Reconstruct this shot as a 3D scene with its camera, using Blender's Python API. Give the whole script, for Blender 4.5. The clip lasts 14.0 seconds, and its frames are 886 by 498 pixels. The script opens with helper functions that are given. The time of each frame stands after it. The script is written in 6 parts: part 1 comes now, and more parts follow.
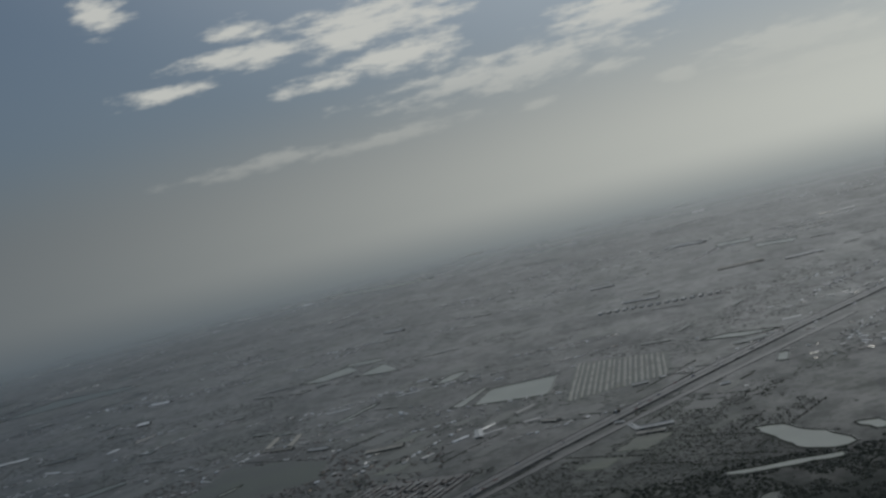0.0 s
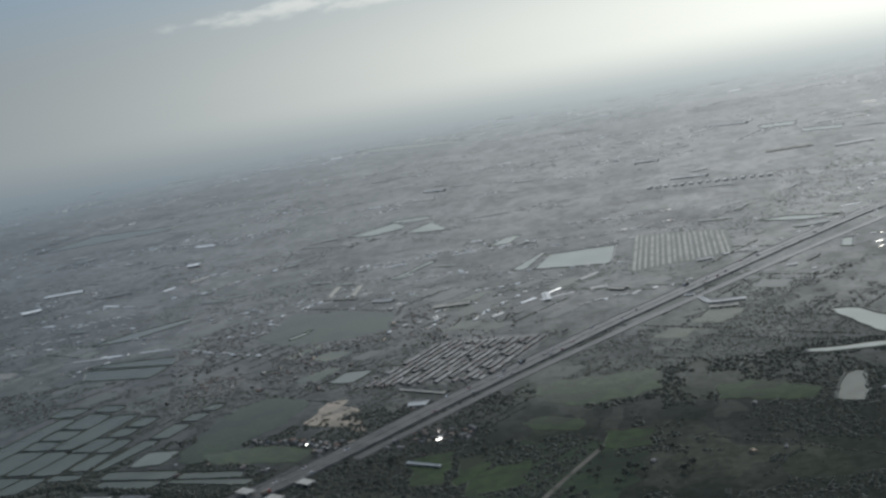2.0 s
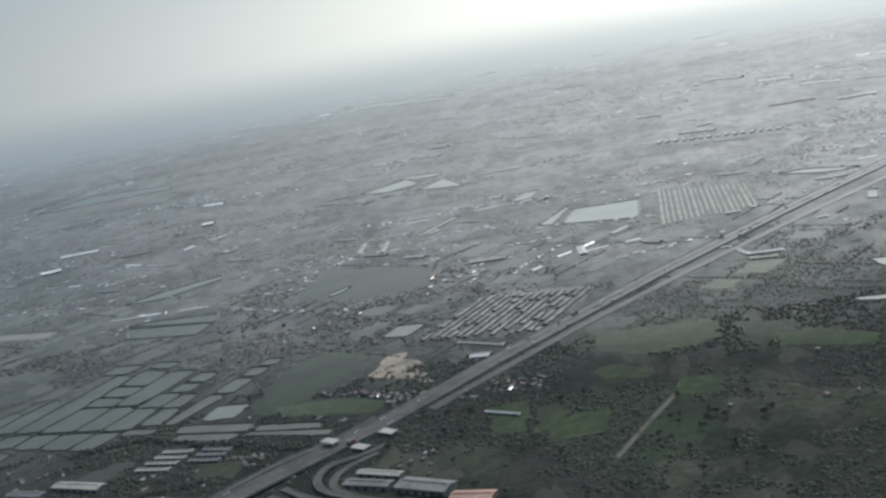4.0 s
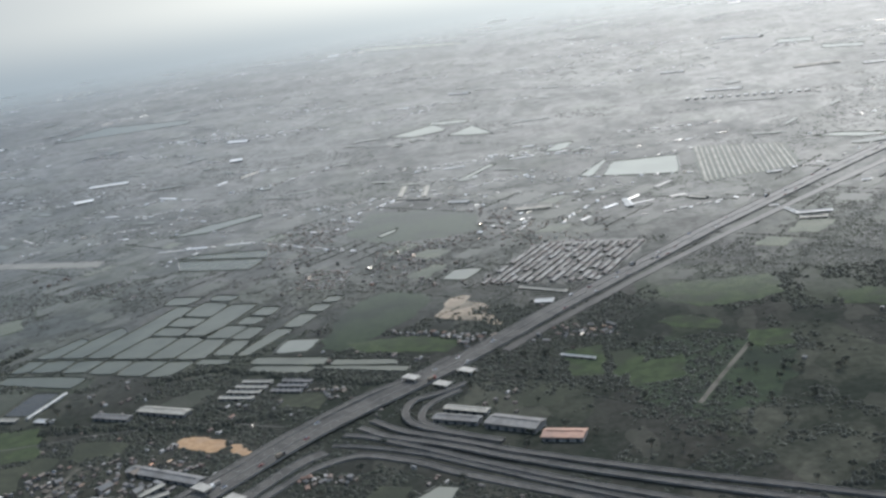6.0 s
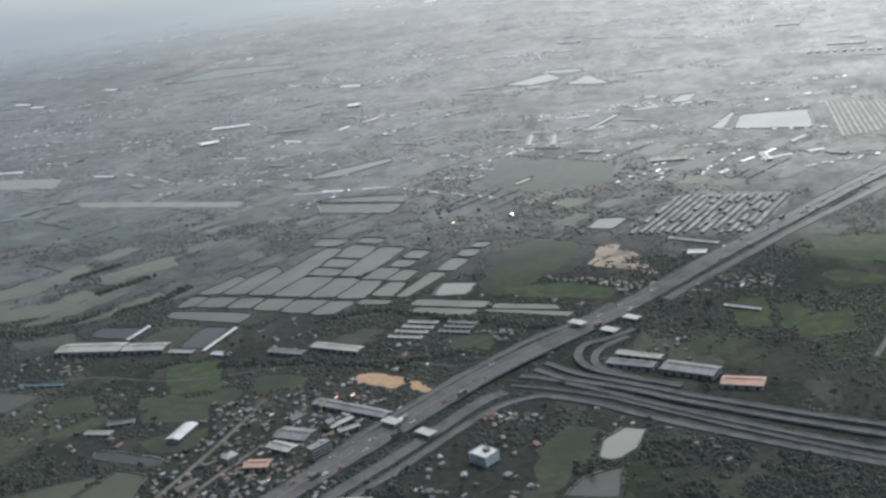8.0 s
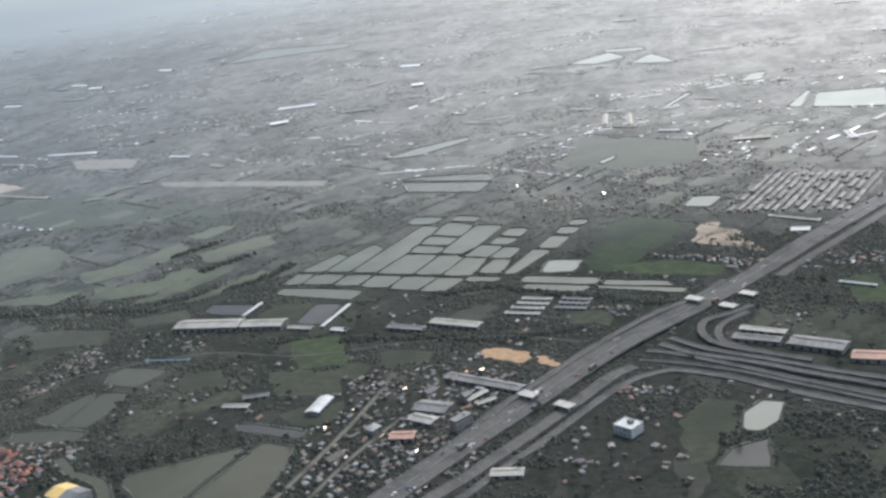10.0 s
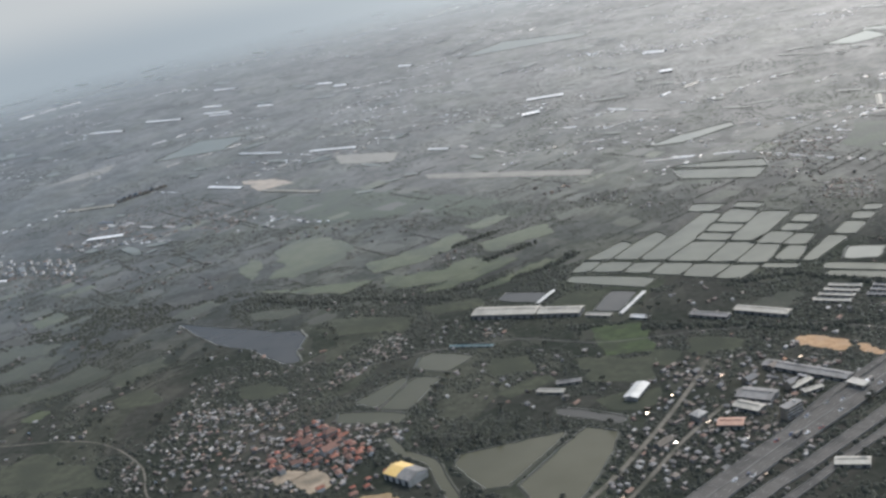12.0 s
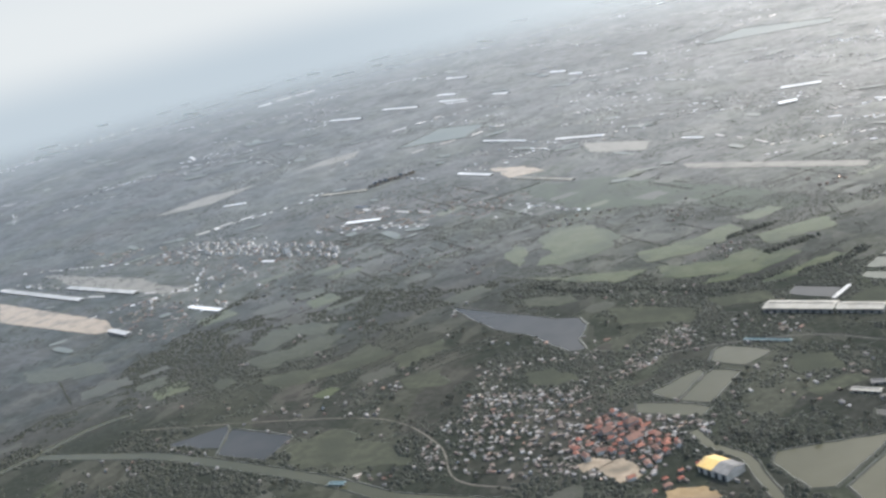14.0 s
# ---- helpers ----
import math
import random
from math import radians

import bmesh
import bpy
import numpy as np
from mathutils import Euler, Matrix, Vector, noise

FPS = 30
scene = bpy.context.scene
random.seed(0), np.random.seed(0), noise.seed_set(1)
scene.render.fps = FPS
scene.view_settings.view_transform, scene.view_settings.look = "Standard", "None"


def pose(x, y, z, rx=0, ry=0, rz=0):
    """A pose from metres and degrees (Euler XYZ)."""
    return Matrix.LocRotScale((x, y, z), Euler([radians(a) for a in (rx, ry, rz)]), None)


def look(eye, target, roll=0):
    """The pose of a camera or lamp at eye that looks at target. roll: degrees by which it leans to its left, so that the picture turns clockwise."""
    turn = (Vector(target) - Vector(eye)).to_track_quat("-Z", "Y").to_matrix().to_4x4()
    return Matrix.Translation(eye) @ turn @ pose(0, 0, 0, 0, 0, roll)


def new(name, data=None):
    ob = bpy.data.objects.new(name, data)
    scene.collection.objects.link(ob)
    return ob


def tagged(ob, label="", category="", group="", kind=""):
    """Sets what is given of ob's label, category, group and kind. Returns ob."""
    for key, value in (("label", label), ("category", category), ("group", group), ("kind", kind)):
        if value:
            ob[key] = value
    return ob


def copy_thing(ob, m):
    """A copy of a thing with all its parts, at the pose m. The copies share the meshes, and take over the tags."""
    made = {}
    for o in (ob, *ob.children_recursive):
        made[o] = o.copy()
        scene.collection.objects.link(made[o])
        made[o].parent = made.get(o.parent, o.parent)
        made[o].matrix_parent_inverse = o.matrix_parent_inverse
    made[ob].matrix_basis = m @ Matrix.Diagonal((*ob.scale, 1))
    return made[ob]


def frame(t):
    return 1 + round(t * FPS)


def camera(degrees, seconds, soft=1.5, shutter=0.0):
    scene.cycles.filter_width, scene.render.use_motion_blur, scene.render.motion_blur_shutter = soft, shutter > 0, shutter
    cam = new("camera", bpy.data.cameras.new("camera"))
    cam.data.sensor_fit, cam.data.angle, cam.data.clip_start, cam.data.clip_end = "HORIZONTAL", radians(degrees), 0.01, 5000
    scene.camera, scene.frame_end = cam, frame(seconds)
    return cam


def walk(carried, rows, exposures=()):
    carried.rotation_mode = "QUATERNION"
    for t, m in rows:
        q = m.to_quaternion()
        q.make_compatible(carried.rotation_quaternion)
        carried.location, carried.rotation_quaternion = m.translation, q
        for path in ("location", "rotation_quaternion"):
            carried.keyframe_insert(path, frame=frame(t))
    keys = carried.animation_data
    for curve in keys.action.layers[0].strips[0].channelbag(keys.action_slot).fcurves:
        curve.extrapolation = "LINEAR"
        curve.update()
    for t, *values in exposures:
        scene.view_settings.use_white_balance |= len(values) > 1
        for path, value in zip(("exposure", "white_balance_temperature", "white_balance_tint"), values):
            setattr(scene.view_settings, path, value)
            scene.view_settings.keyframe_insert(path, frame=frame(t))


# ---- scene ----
# ------------------------------------------------------------------ camera
cam = camera(41.62, 14.0, soft=2.8)
PATH = [
    (0, 131.01, -63.19, 236.91, 87.260, 14.279, 5.119),
    (0.5, 114.03, -71.29, 241.87, 85.564, 12.032, 1.388),
    (1, 97.02, -79.31, 246.76, 82.075, 11.247, 3.504),
    (1.5, 79.99, -87.25, 251.59, 80.707, 11.137, 4.651),
    (2, 62.94, -95.11, 256.34, 80.564, 10.491, 5.722),
    (2.5, 45.87, -102.89, 261.02, 79.362, 9.901, 5.748),
    (2.7, 39.03, -105.98, 262.87, 78.425, 9.732, 5.731),
    (4.8, -32.94, -137.69, 281.63, 77.711, 11.118, 2.919),
    (5, -39.82, -140.64, 283.35, 77.310, 10.000, 2.308),
    (5.5, -57.02, -147.95, 287.60, 77.746, 9.775, 1.960),
    (6, -74.24, -155.19, 291.78, 75.316, 8.288, 3.542),
    (6.5, -91.48, -162.35, 295.89, 74.254, 7.650, 4.745),
    (7, -108.75, -169.43, 299.93, 73.499, 7.249, 5.541),
    (7.5, -126.04, -176.43, 303.90, 73.583, 7.400, 6.650),
    (8, -143.35, -183.35, 307.80, 73.217, 7.748, 7.180),
    (8.2, -150.28, -186.10, 309.33, 73.076, 7.807, 7.225),
    (10.3, -223.25, -214.20, 324.80, 72.179, 8.370, 8.472),
    (10.5, -230.22, -216.81, 326.21, 72.204, 9.062, 9.268),
    (11, -247.66, -223.26, 329.67, 72.489, 10.403, 12.726),
    (11.5, -265.12, -229.64, 333.07, 72.763, 10.779, 15.692),
    (12, -282.60, -235.94, 336.40, 73.430, 11.585, 17.575),
    (12.5, -300.11, -242.16, 339.65, 73.589, 11.678, 20.032),
    (13, -317.64, -248.30, 342.84, 73.674, 11.844, 21.200),
    (13.5, -335.18, -254.37, 345.95, 74.248, 12.579, 24.549),
    (14, -352.75, -260.36, 348.99, 75.023, 12.936, 27.450),
]
EXPOSURES = [(t, stops, kelvin, 7 + 0.8 * max(0.0, min(6.0, t - 3))) for t, stops, kelvin in (
    (0, -0.80, 6150), (0.5, -0.26, 6150), (1.0, -0.27, 6150), (1.5, 0.21, 6150), (2.0, 0.29, 6150), (2.5, 0.34, 6150), (5.0, 1.02, 6250), (6.0, 1.12, 6300),
    (7.0, 1.0, 6350), (8.0, 1.15, 6350), (10.5, 1.42, 6350), (11.0, 1.40, 6450), (12.5, 1.28, 6600), (13.0, 1.31, 6650), (13.5, 1.70, 6650), (14.0, 1.81, 6650))]
walk(cam, [(t, pose(x, y, z, rx, ry, rz)) for t, x, y, z, rx, ry, rz in PATH], EXPOSURES)

# ------------------------------------------------------------------ sky and sun
SUN_HEIGHT, SUN_TURN = radians(47), radians(17)      # turn: clockwise from +y
sun = new("sun", bpy.data.lights.new("sun", "SUN"))
sun.data.energy, sun.data.angle, sun.data.color = 0.9, radians(6.0), (1.0, 0.96, 0.90)
sun_way = Vector((math.sin(SUN_TURN) * math.cos(SUN_HEIGHT), math.cos(SUN_TURN) * math.cos(SUN_HEIGHT), math.sin(SUN_HEIGHT)))
sun.matrix_world = look(sun_way * 900, (0, 0, 0))


class Nodes:
    """A short way to write node trees."""

    def __init__(self, tree):
        self.tree = tree
        tree.nodes.clear()

    def add(self, kind, inputs=None, **settings):
        n = self.tree.nodes.new(kind)
        for k, v in settings.items():
            setattr(n, k, v)
        for k, v in (inputs or {}).items():
            if isinstance(v, bpy.types.NodeSocket):
                self.tree.links.new(v, n.inputs[k])
            else:
                n.inputs[k].default_value = v
        return n

    def math(self, op, a, b=0.0, clamp=False):
        n = self.add("ShaderNodeMath", {0: a, 1: b}, operation=op, use_clamp=clamp)
        return n.outputs[0]

    def smooth(self, v, lo, hi):
        return self.add("ShaderNodeMapRange", {0: v, 1: lo, 2: hi, 3: 0.0, 4: 1.0}, interpolation_type="SMOOTHSTEP").outputs[0]

    def mix(self, f, a, b, blend="MIX"):
        n = self.add("ShaderNodeMix", {0: f, 6: a, 7: b}, data_type="RGBA", blend_type=blend)
        return n.outputs[2]

    def noise(self, vec, scale, detail=4.0, rough=0.55):
        n = self.add("ShaderNodeTexNoise", {"Vector": vec, "Scale": scale, "Detail": detail, "Roughness": rough})
        return n.outputs[0]

    def ramp(self, v, *stops):
        n = self.add("ShaderNodeValToRGB", {0: v})
        els = n.color_ramp.elements
        while len(els) < len(stops):
            els.new(0.5)
        for e, (p, c) in zip(els, stops):
            e.position, e.color = p, (*c, 1)
        return n.outputs[0]


CLOUDS = ((-6.5, 8.9, 4.8, 1.35), (-12.2, 8.7, 3.9, 0.6), (-5.4, 7.0, 3.3, 0.85), (-0.4, 5.0, 6.6, 1.0), (3.9, 3.95, 1.6, 0.4), (5.0, 6.4, 3.5, 1.1), (13.2, 3.0, 4.8, 0.85), (14.0, 1.8, 4.5, 0.5),
          (-13.0, 10.0, 1.6, 0.55), (-9.5, 6.6, 2.2, 0.5), (-17.3, 7.8, 2.4, 0.45), (-13.5, 3.5, 4.0, 0.42), (-7.0, 3.3, 4.6, 0.42), (-19.0, 12.1, 1.4, 0.9), (7.2, 2.75, 1.0, 0.4), (0.5, 3.1, 1.0, 0.3))


def sky():
    w = bpy.data.worlds.new("hazy_sky")
    scene.world = w
    w.use_nodes = True
    N = Nodes(w.node_tree)
    way = N.add("ShaderNodeTexCoord").outputs["Generated"]
    part = N.add("ShaderNodeSeparateXYZ", {0: way})
    x, y, z = part.outputs
    base = N.add("ShaderNodeTexSky", {}, sky_type="NISHITA", sun_disc=False, sun_elevation=SUN_HEIGHT, sun_rotation=SUN_TURN,
                 air_density=1.2, dust_density=2.5, ozone_density=1.0, altitude=300.0).outputs[0]
    base = N.mix(1.0, base, (0.11, 0.11, 0.115, 1), "MULTIPLY")
    side = N.smooth(x, -0.62, 0.48)
    base = N.mix(0.8, base, N.mix(side, (0.10, 0.145, 0.205, 1), (0.33, 0.42, 0.53, 1)))
    # the pale glow that haze spreads round the sun
    near_sun = N.add("ShaderNodeVectorMath", {0: way, 1: tuple(sun_way)}, operation="DOT_PRODUCT").outputs["Value"]
    base = N.mix(N.math("MULTIPLY", N.smooth(near_sun, 0.66, 1.0), 0.68), base, (1.5, 1.45, 1.35, 1))
    # loose clouds, by bearing and height in degrees
    bearing = N.math("MULTIPLY", N.math("ARCTAN2", x, y), 57.296)
    height = N.math("MULTIPLY", N.math("ARCSINE", z), 57.296)
    best = -9.0
    for b, h, wide, tall in CLOUDS:
        u = N.math("DIVIDE", N.math("SUBTRACT", bearing, b), wide)
        v = N.math("DIVIDE", N.math("SUBTRACT", height, h), tall)
        far = N.math("SQRT", N.math("ADD", N.math("MULTIPLY", u, u), N.math("MULTIPLY", v, v)))
        best = N.math("MAXIMUM", best, N.math("SUBTRACT", 1.0, far))
    grain = N.add("ShaderNodeCombineXYZ", {0: N.math("MULTIPLY", bearing, 0.45), 1: N.math("MULTIPLY", height, 1.6), 2: 0.0}).outputs[0]
    wisps = N.noise(grain, 1.0, 7.0, 0.62)
    cover = N.smooth(N.math("ADD", N.math("MULTIPLY", best, 0.8), N.math("MULTIPLY", N.math("SUBTRACT", wisps, 0.48), 2.3)), -0.10, 0.66)
    cover = N.math("MULTIPLY", cover, N.add("ShaderNodeMapRange", {0: z, 1: 0.03, 2: 0.12, 3: 0.3, 4: 0.92}).outputs[0])
    # the cloud sheet overhead
    up = N.math("MAXIMUM", z, 0.08)
    plane = N.add("ShaderNodeCombineXYZ", {0: N.math("DIVIDE", x, up), 1: N.math("DIVIDE", y, up), 2: 0.0}).outputs[0]
    high = N.math("MULTIPLY", N.smooth(N.noise(plane, 1.1, 6.0, 0.6), 0.60, 0.78), N.smooth(z, 0.2, 0.32))
    cover = N.math("MAXIMUM", cover, high)
    sky_col = N.mix(N.math("MULTIPLY", cover, 0.9), base, (1.05, 1.0, 0.89, 1))
    # the haze that lies over the plain, thickest at eye level
    haze = N.math("SUBTRACT", 1.0, N.smooth(z, 0.0, 0.125))
    haze_col = N.mix(side, (0.225, 0.243, 0.252, 1), (1.0, 0.975, 0.86, 1))
    col = N.mix(N.math("MULTIPLY", haze, 0.97), sky_col, haze_col)
    low = N.smooth(z, -0.015, -0.064)
    col = N.mix(low, col, N.mix(side, (0.155, 0.185, 0.208, 1), (0.49, 0.51, 0.495, 1)))
    bg = N.add("ShaderNodeBackground", {0: col, 1: 1.0})
    N.add("ShaderNodeOutputWorld", {0: bg.outputs[0]})


sky()


# ------------------------------------------------------------------ materials
def material(name, build, rough=0.7, metal=0.0, sheen=0.0, gloss=0.5, bump=None, tin=None, haze_skim=None, patchy=False, leafy=0.0, rim=None):
    m = bpy.data.materials.new(name)
    m.use_nodes = True
    N = Nodes(m.node_tree)
    col = build(N)
    b = N.add("ShaderNodeBsdfPrincipled", {"Base Color": col, "Roughness": rough, "Metallic": metal, "Specular IOR Level": gloss,
                                          "Sheen Weight": sheen, "Sheen Roughness": 0.45})
    if tin:
        # some roofs are bare sheet metal, smoother than the rest
        share, pick = tin
        r = pick(N)
        bare = N.math("GREATER_THAN", N.math("FRACT", N.math("MULTIPLY", r, 37.0)), 1.0 - share)
        N.tree.links.new(bare, b.inputs["Metallic"])
        N.tree.links.new(N.add("ShaderNodeMapRange", {0: bare, 1: 0.0, 2: 1.0, 3: rough, 4: 0.22}).outputs[0], b.inputs["Roughness"])
    if haze_skim:
        # gloss at low angles only, mirroring the bright sky to imitate distance haze
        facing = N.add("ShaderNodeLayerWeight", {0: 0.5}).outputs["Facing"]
        shine = N.math("MULTIPLY", N.smooth(facing, *haze_skim), gloss)
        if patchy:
            # tree cover and scrub take less of this haze gloss than open ground
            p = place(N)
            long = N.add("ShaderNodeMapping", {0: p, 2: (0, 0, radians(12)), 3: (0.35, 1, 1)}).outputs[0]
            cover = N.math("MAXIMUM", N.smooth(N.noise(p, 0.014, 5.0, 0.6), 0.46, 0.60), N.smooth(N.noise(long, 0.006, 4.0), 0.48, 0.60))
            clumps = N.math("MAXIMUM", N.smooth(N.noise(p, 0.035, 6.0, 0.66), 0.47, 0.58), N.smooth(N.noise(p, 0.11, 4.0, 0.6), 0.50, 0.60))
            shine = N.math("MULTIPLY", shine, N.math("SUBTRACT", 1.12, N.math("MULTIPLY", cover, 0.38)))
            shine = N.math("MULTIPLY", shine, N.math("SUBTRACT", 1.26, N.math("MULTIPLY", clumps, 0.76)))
            # each field, by its wetness and crop, takes more or less haze gloss
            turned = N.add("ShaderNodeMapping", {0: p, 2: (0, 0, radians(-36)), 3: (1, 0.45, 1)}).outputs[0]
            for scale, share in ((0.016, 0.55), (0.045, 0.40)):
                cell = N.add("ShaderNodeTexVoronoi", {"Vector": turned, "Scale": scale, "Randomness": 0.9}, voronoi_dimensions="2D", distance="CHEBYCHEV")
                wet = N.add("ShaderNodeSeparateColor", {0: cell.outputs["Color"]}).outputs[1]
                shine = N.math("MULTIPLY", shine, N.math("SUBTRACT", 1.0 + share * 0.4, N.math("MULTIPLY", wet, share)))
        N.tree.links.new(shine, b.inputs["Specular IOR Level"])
    if bump:
        scale, depth = bump
        h = N.noise(N.add("ShaderNodeTexCoord").outputs["Object"], scale, 4.0)
        N.tree.links.new(N.add("ShaderNodeBump", {"Strength": 0.6, "Distance": depth, "Height": h}).outputs[0], b.inputs["Normal"])
    out = b.outputs[0]
    if leafy:
        thin = N.add("ShaderNodeBsdfTranslucent", {0: col})
        out = N.add("ShaderNodeMixShader", {0: leafy, 1: out, 2: thin.outputs[0]}).outputs[0]
    if rim:
        # the far edge of the sheet turns transparent, standing in for distance haze
        off = N.add("ShaderNodeVectorMath", {0: place(N), 1: (-110.0, -160.0, 0.0)}, operation="DISTANCE").outputs["Value"]
        out = N.add("ShaderNodeMixShader", {0: N.smooth(off, *rim), 1: out, 2: N.add("ShaderNodeBsdfTransparent").outputs[0]}).outputs[0]
    N.add("ShaderNodeOutputMaterial", {0: out})
    return m


def by_thing(N):
    return N.add("ShaderNodeObjectInfo").outputs["Random"]


def by_island(N):
    return N.add("ShaderNodeNewGeometry").outputs["Random Per Island"]


def place(N):
    return N.add("ShaderNodeNewGeometry").outputs["Position"]


def speckled(a, b, scale=0.4, coarse=0.03, c=None):
    """Two colours mixed by grain, a third in by large stains."""
    def build(N):
        p = place(N)
        col = N.mix(N.smooth(N.noise(p, scale, 5.0), 0.35, 0.65), (*a, 1), (*b, 1))
        if c:
            col = N.mix(N.smooth(N.noise(p, coarse, 3.0), 0.45, 0.65), col, (*c, 1))
        return col
    return build


def per_thing(*cols, grain=0.5):
    """One of some colours for each thing, with grain and stains."""
    def build(N):
        r = N.add("ShaderNodeObjectInfo").outputs["Random"]
        k = len(cols)
        n = N.ramp(r, *[(i / k, c) for i, c in enumerate(cols)])
        n.node.color_ramp.interpolation = "CONSTANT"
        p = place(N)
        n = N.mix(N.math("MULTIPLY", N.smooth(N.noise(p, grain, 4.0), 0.4, 0.75), 0.55), n, (0.09, 0.08, 0.07, 1))
        return n
    return build


def per_island(*cols):
    def build(N):
        r = N.add("ShaderNodeNewGeometry").outputs["Random Per Island"]
        k = len(cols)
        return N.ramp(r, *[(i / max(1, k - 1), c) for i, c in enumerate(cols)])
    return build


def ground_colour(N):
    p = place(N)
    turned = N.add("ShaderNodeMapping", {0: p, 2: (0, 0, radians(-36)), 3: (1, 0.45, 1)}).outputs[0]
    cell = N.add("ShaderNodeTexVoronoi", {"Vector": turned, "Scale": 0.016, "Randomness": 0.9}, voronoi_dimensions="2D", distance="CHEBYCHEV")
    tone = N.add("ShaderNodeSeparateColor", {0: cell.outputs["Color"]}).outputs[0]
    col = N.ramp(tone, (0.0, (0.037, 0.037, 0.033)), (0.3, (0.042, 0.043, 0.037)), (0.55, (0.053, 0.050, 0.044)), (0.75, (0.048, 0.054, 0.038)), (1.0, (0.072, 0.072, 0.058)))
    grove = N.smooth(N.noise(p, 0.011, 5.0, 0.6), 0.42, 0.60)
    col = N.mix(grove, col, (0.030, 0.034, 0.027, 1))
    grain = N.smooth(N.noise(p, 0.16, 6.0, 0.65), 0.32, 0.72)
    col = N.mix(grain, N.mix(1.0, col, (0.55, 0.58, 0.55, 1), "MULTIPLY"), col)
    beds = N.add("ShaderNodeTexVoronoi", {"Vector": turned, "Scale": 0.07, "Randomness": 1.0}, voronoi_dimensions="2D", distance="CHEBYCHEV")
    tint = N.add("ShaderNodeSeparateColor", {0: beds.outputs["Color"]}).outputs[2]
    col = N.mix(N.math("MULTIPLY", N.smooth(tint, 0.72, 0.98), 0.22), col, (0.12, 0.115, 0.095, 1))
    fine = N.smooth(N.noise(p, 0.9, 4.0, 0.7), 0.55, 0.78)
    col = N.mix(N.math("MULTIPLY", fine, 0.2), col, (0.10, 0.10, 0.08, 1))
    return col


# Low-angle range of the gloss that, with sheen, stands in for haze
HAZE_SKIM = (0.67, 0.96)
GROUND = material("mixed_farmland", ground_colour, rough=0.48, gloss=1.4, sheen=0.06, bump=(0.12, 0.25), haze_skim=HAZE_SKIM, patchy=True, rim=(2900.0, 4650.0))
# Foliage and ground_colour greens are greyed to stand in for the haze veil
FOLIAGE = material("tropical_foliage", per_island((0.042, 0.044, 0.039), (0.046, 0.049, 0.041), (0.051, 0.054, 0.044), (0.056, 0.059, 0.046), (0.050, 0.051, 0.046)), rough=0.5, gloss=0.7, sheen=0.06, haze_skim=HAZE_SKIM, leafy=0.08)
BARK = material("bark", speckled((0.10, 0.075, 0.05), (0.16, 0.13, 0.10), 4.0), rough=0.9)
BANK = material("grassy_bank", speckled((0.046, 0.051, 0.041), (0.074, 0.071, 0.062), 0.5, 0.05, (0.050, 0.054, 0.043)), rough=0.48, gloss=1.4, sheen=0.06, haze_skim=HAZE_SKIM)
MEADOW = material("dull_olive_grass", speckled((0.042, 0.046, 0.034), (0.060, 0.063, 0.046), 0.12, 0.03, (0.041, 0.045, 0.034)), bump=(0.3, 0.6), rough=0.48, gloss=1.4, sheen=0.06, haze_skim=HAZE_SKIM)
GRASS = material("bright_grass", speckled((0.038, 0.050, 0.029), (0.056, 0.070, 0.038), 0.11, 0.03, (0.042, 0.047, 0.034)), bump=(0.3, 0.6), rough=0.48, gloss=1.4, sheen=0.06, haze_skim=HAZE_SKIM)
CROP = material("dark_green_crop", speckled((0.034, 0.044, 0.030), (0.042, 0.054, 0.034), 0.12, 0.02, (0.030, 0.036, 0.028)), bump=(0.3, 0.5), rough=0.5, gloss=0.8, sheen=0.06, haze_skim=HAZE_SKIM)
FAIRWAY = material("pale_fairway_grass", speckled((0.060, 0.070, 0.042), (0.080, 0.086, 0.056), 0.05, 0.02, (0.048, 0.056, 0.038)), bump=(0.3, 0.6), rough=0.48, gloss=1.4, sheen=0.06, haze_skim=HAZE_SKIM)
EARTH = material("bare_tan_earth", speckled((0.21, 0.17, 0.128), (0.29, 0.238, 0.18), 0.2, 0.05, (0.14, 0.12, 0.094)), bump=(0.25, 0.8), rough=0.48, gloss=1.4, sheen=0.06, haze_skim=HAZE_SKIM)
OCHRE_EARTH = material("trodden_ochre_earth", speckled((0.20, 0.145, 0.085), (0.25, 0.185, 0.11), 0.2, 0.05, (0.17, 0.13, 0.085)), bump=(0.25, 0.8), rough=0.48, gloss=1.4, sheen=0.06, haze_skim=HAZE_SKIM)
ORANGE_EARTH = material("orange_earth", speckled((0.27, 0.175, 0.105), (0.36, 0.245, 0.15), 0.2, 0.05, (0.30, 0.21, 0.14)), bump=(0.25, 0.8), rough=0.48, gloss=1.4, sheen=0.06, haze_skim=HAZE_SKIM)
ASPHALT = material("worn_grey_road_surface", speckled((0.088, 0.083, 0.077), (0.112, 0.106, 0.098), 0.9, 0.05, (0.072, 0.069, 0.065)), rough=0.48, gloss=1.4, sheen=0.06, haze_skim=HAZE_SKIM)
CONCRETE = material("weathered_concrete", speckled((0.26, 0.255, 0.24), (0.33, 0.325, 0.31), 0.8, 0.1, (0.21, 0.205, 0.19)), rough=0.8)
# Stained parapet concrete; on shed walls its darkness stands for backlit shade
GRIME_AND_SHADE = material("stained_concrete_and_shaded_wall", speckled((0.12, 0.115, 0.108), (0.16, 0.155, 0.145), 0.8, 0.1, (0.09, 0.088, 0.083)), rough=0.85)
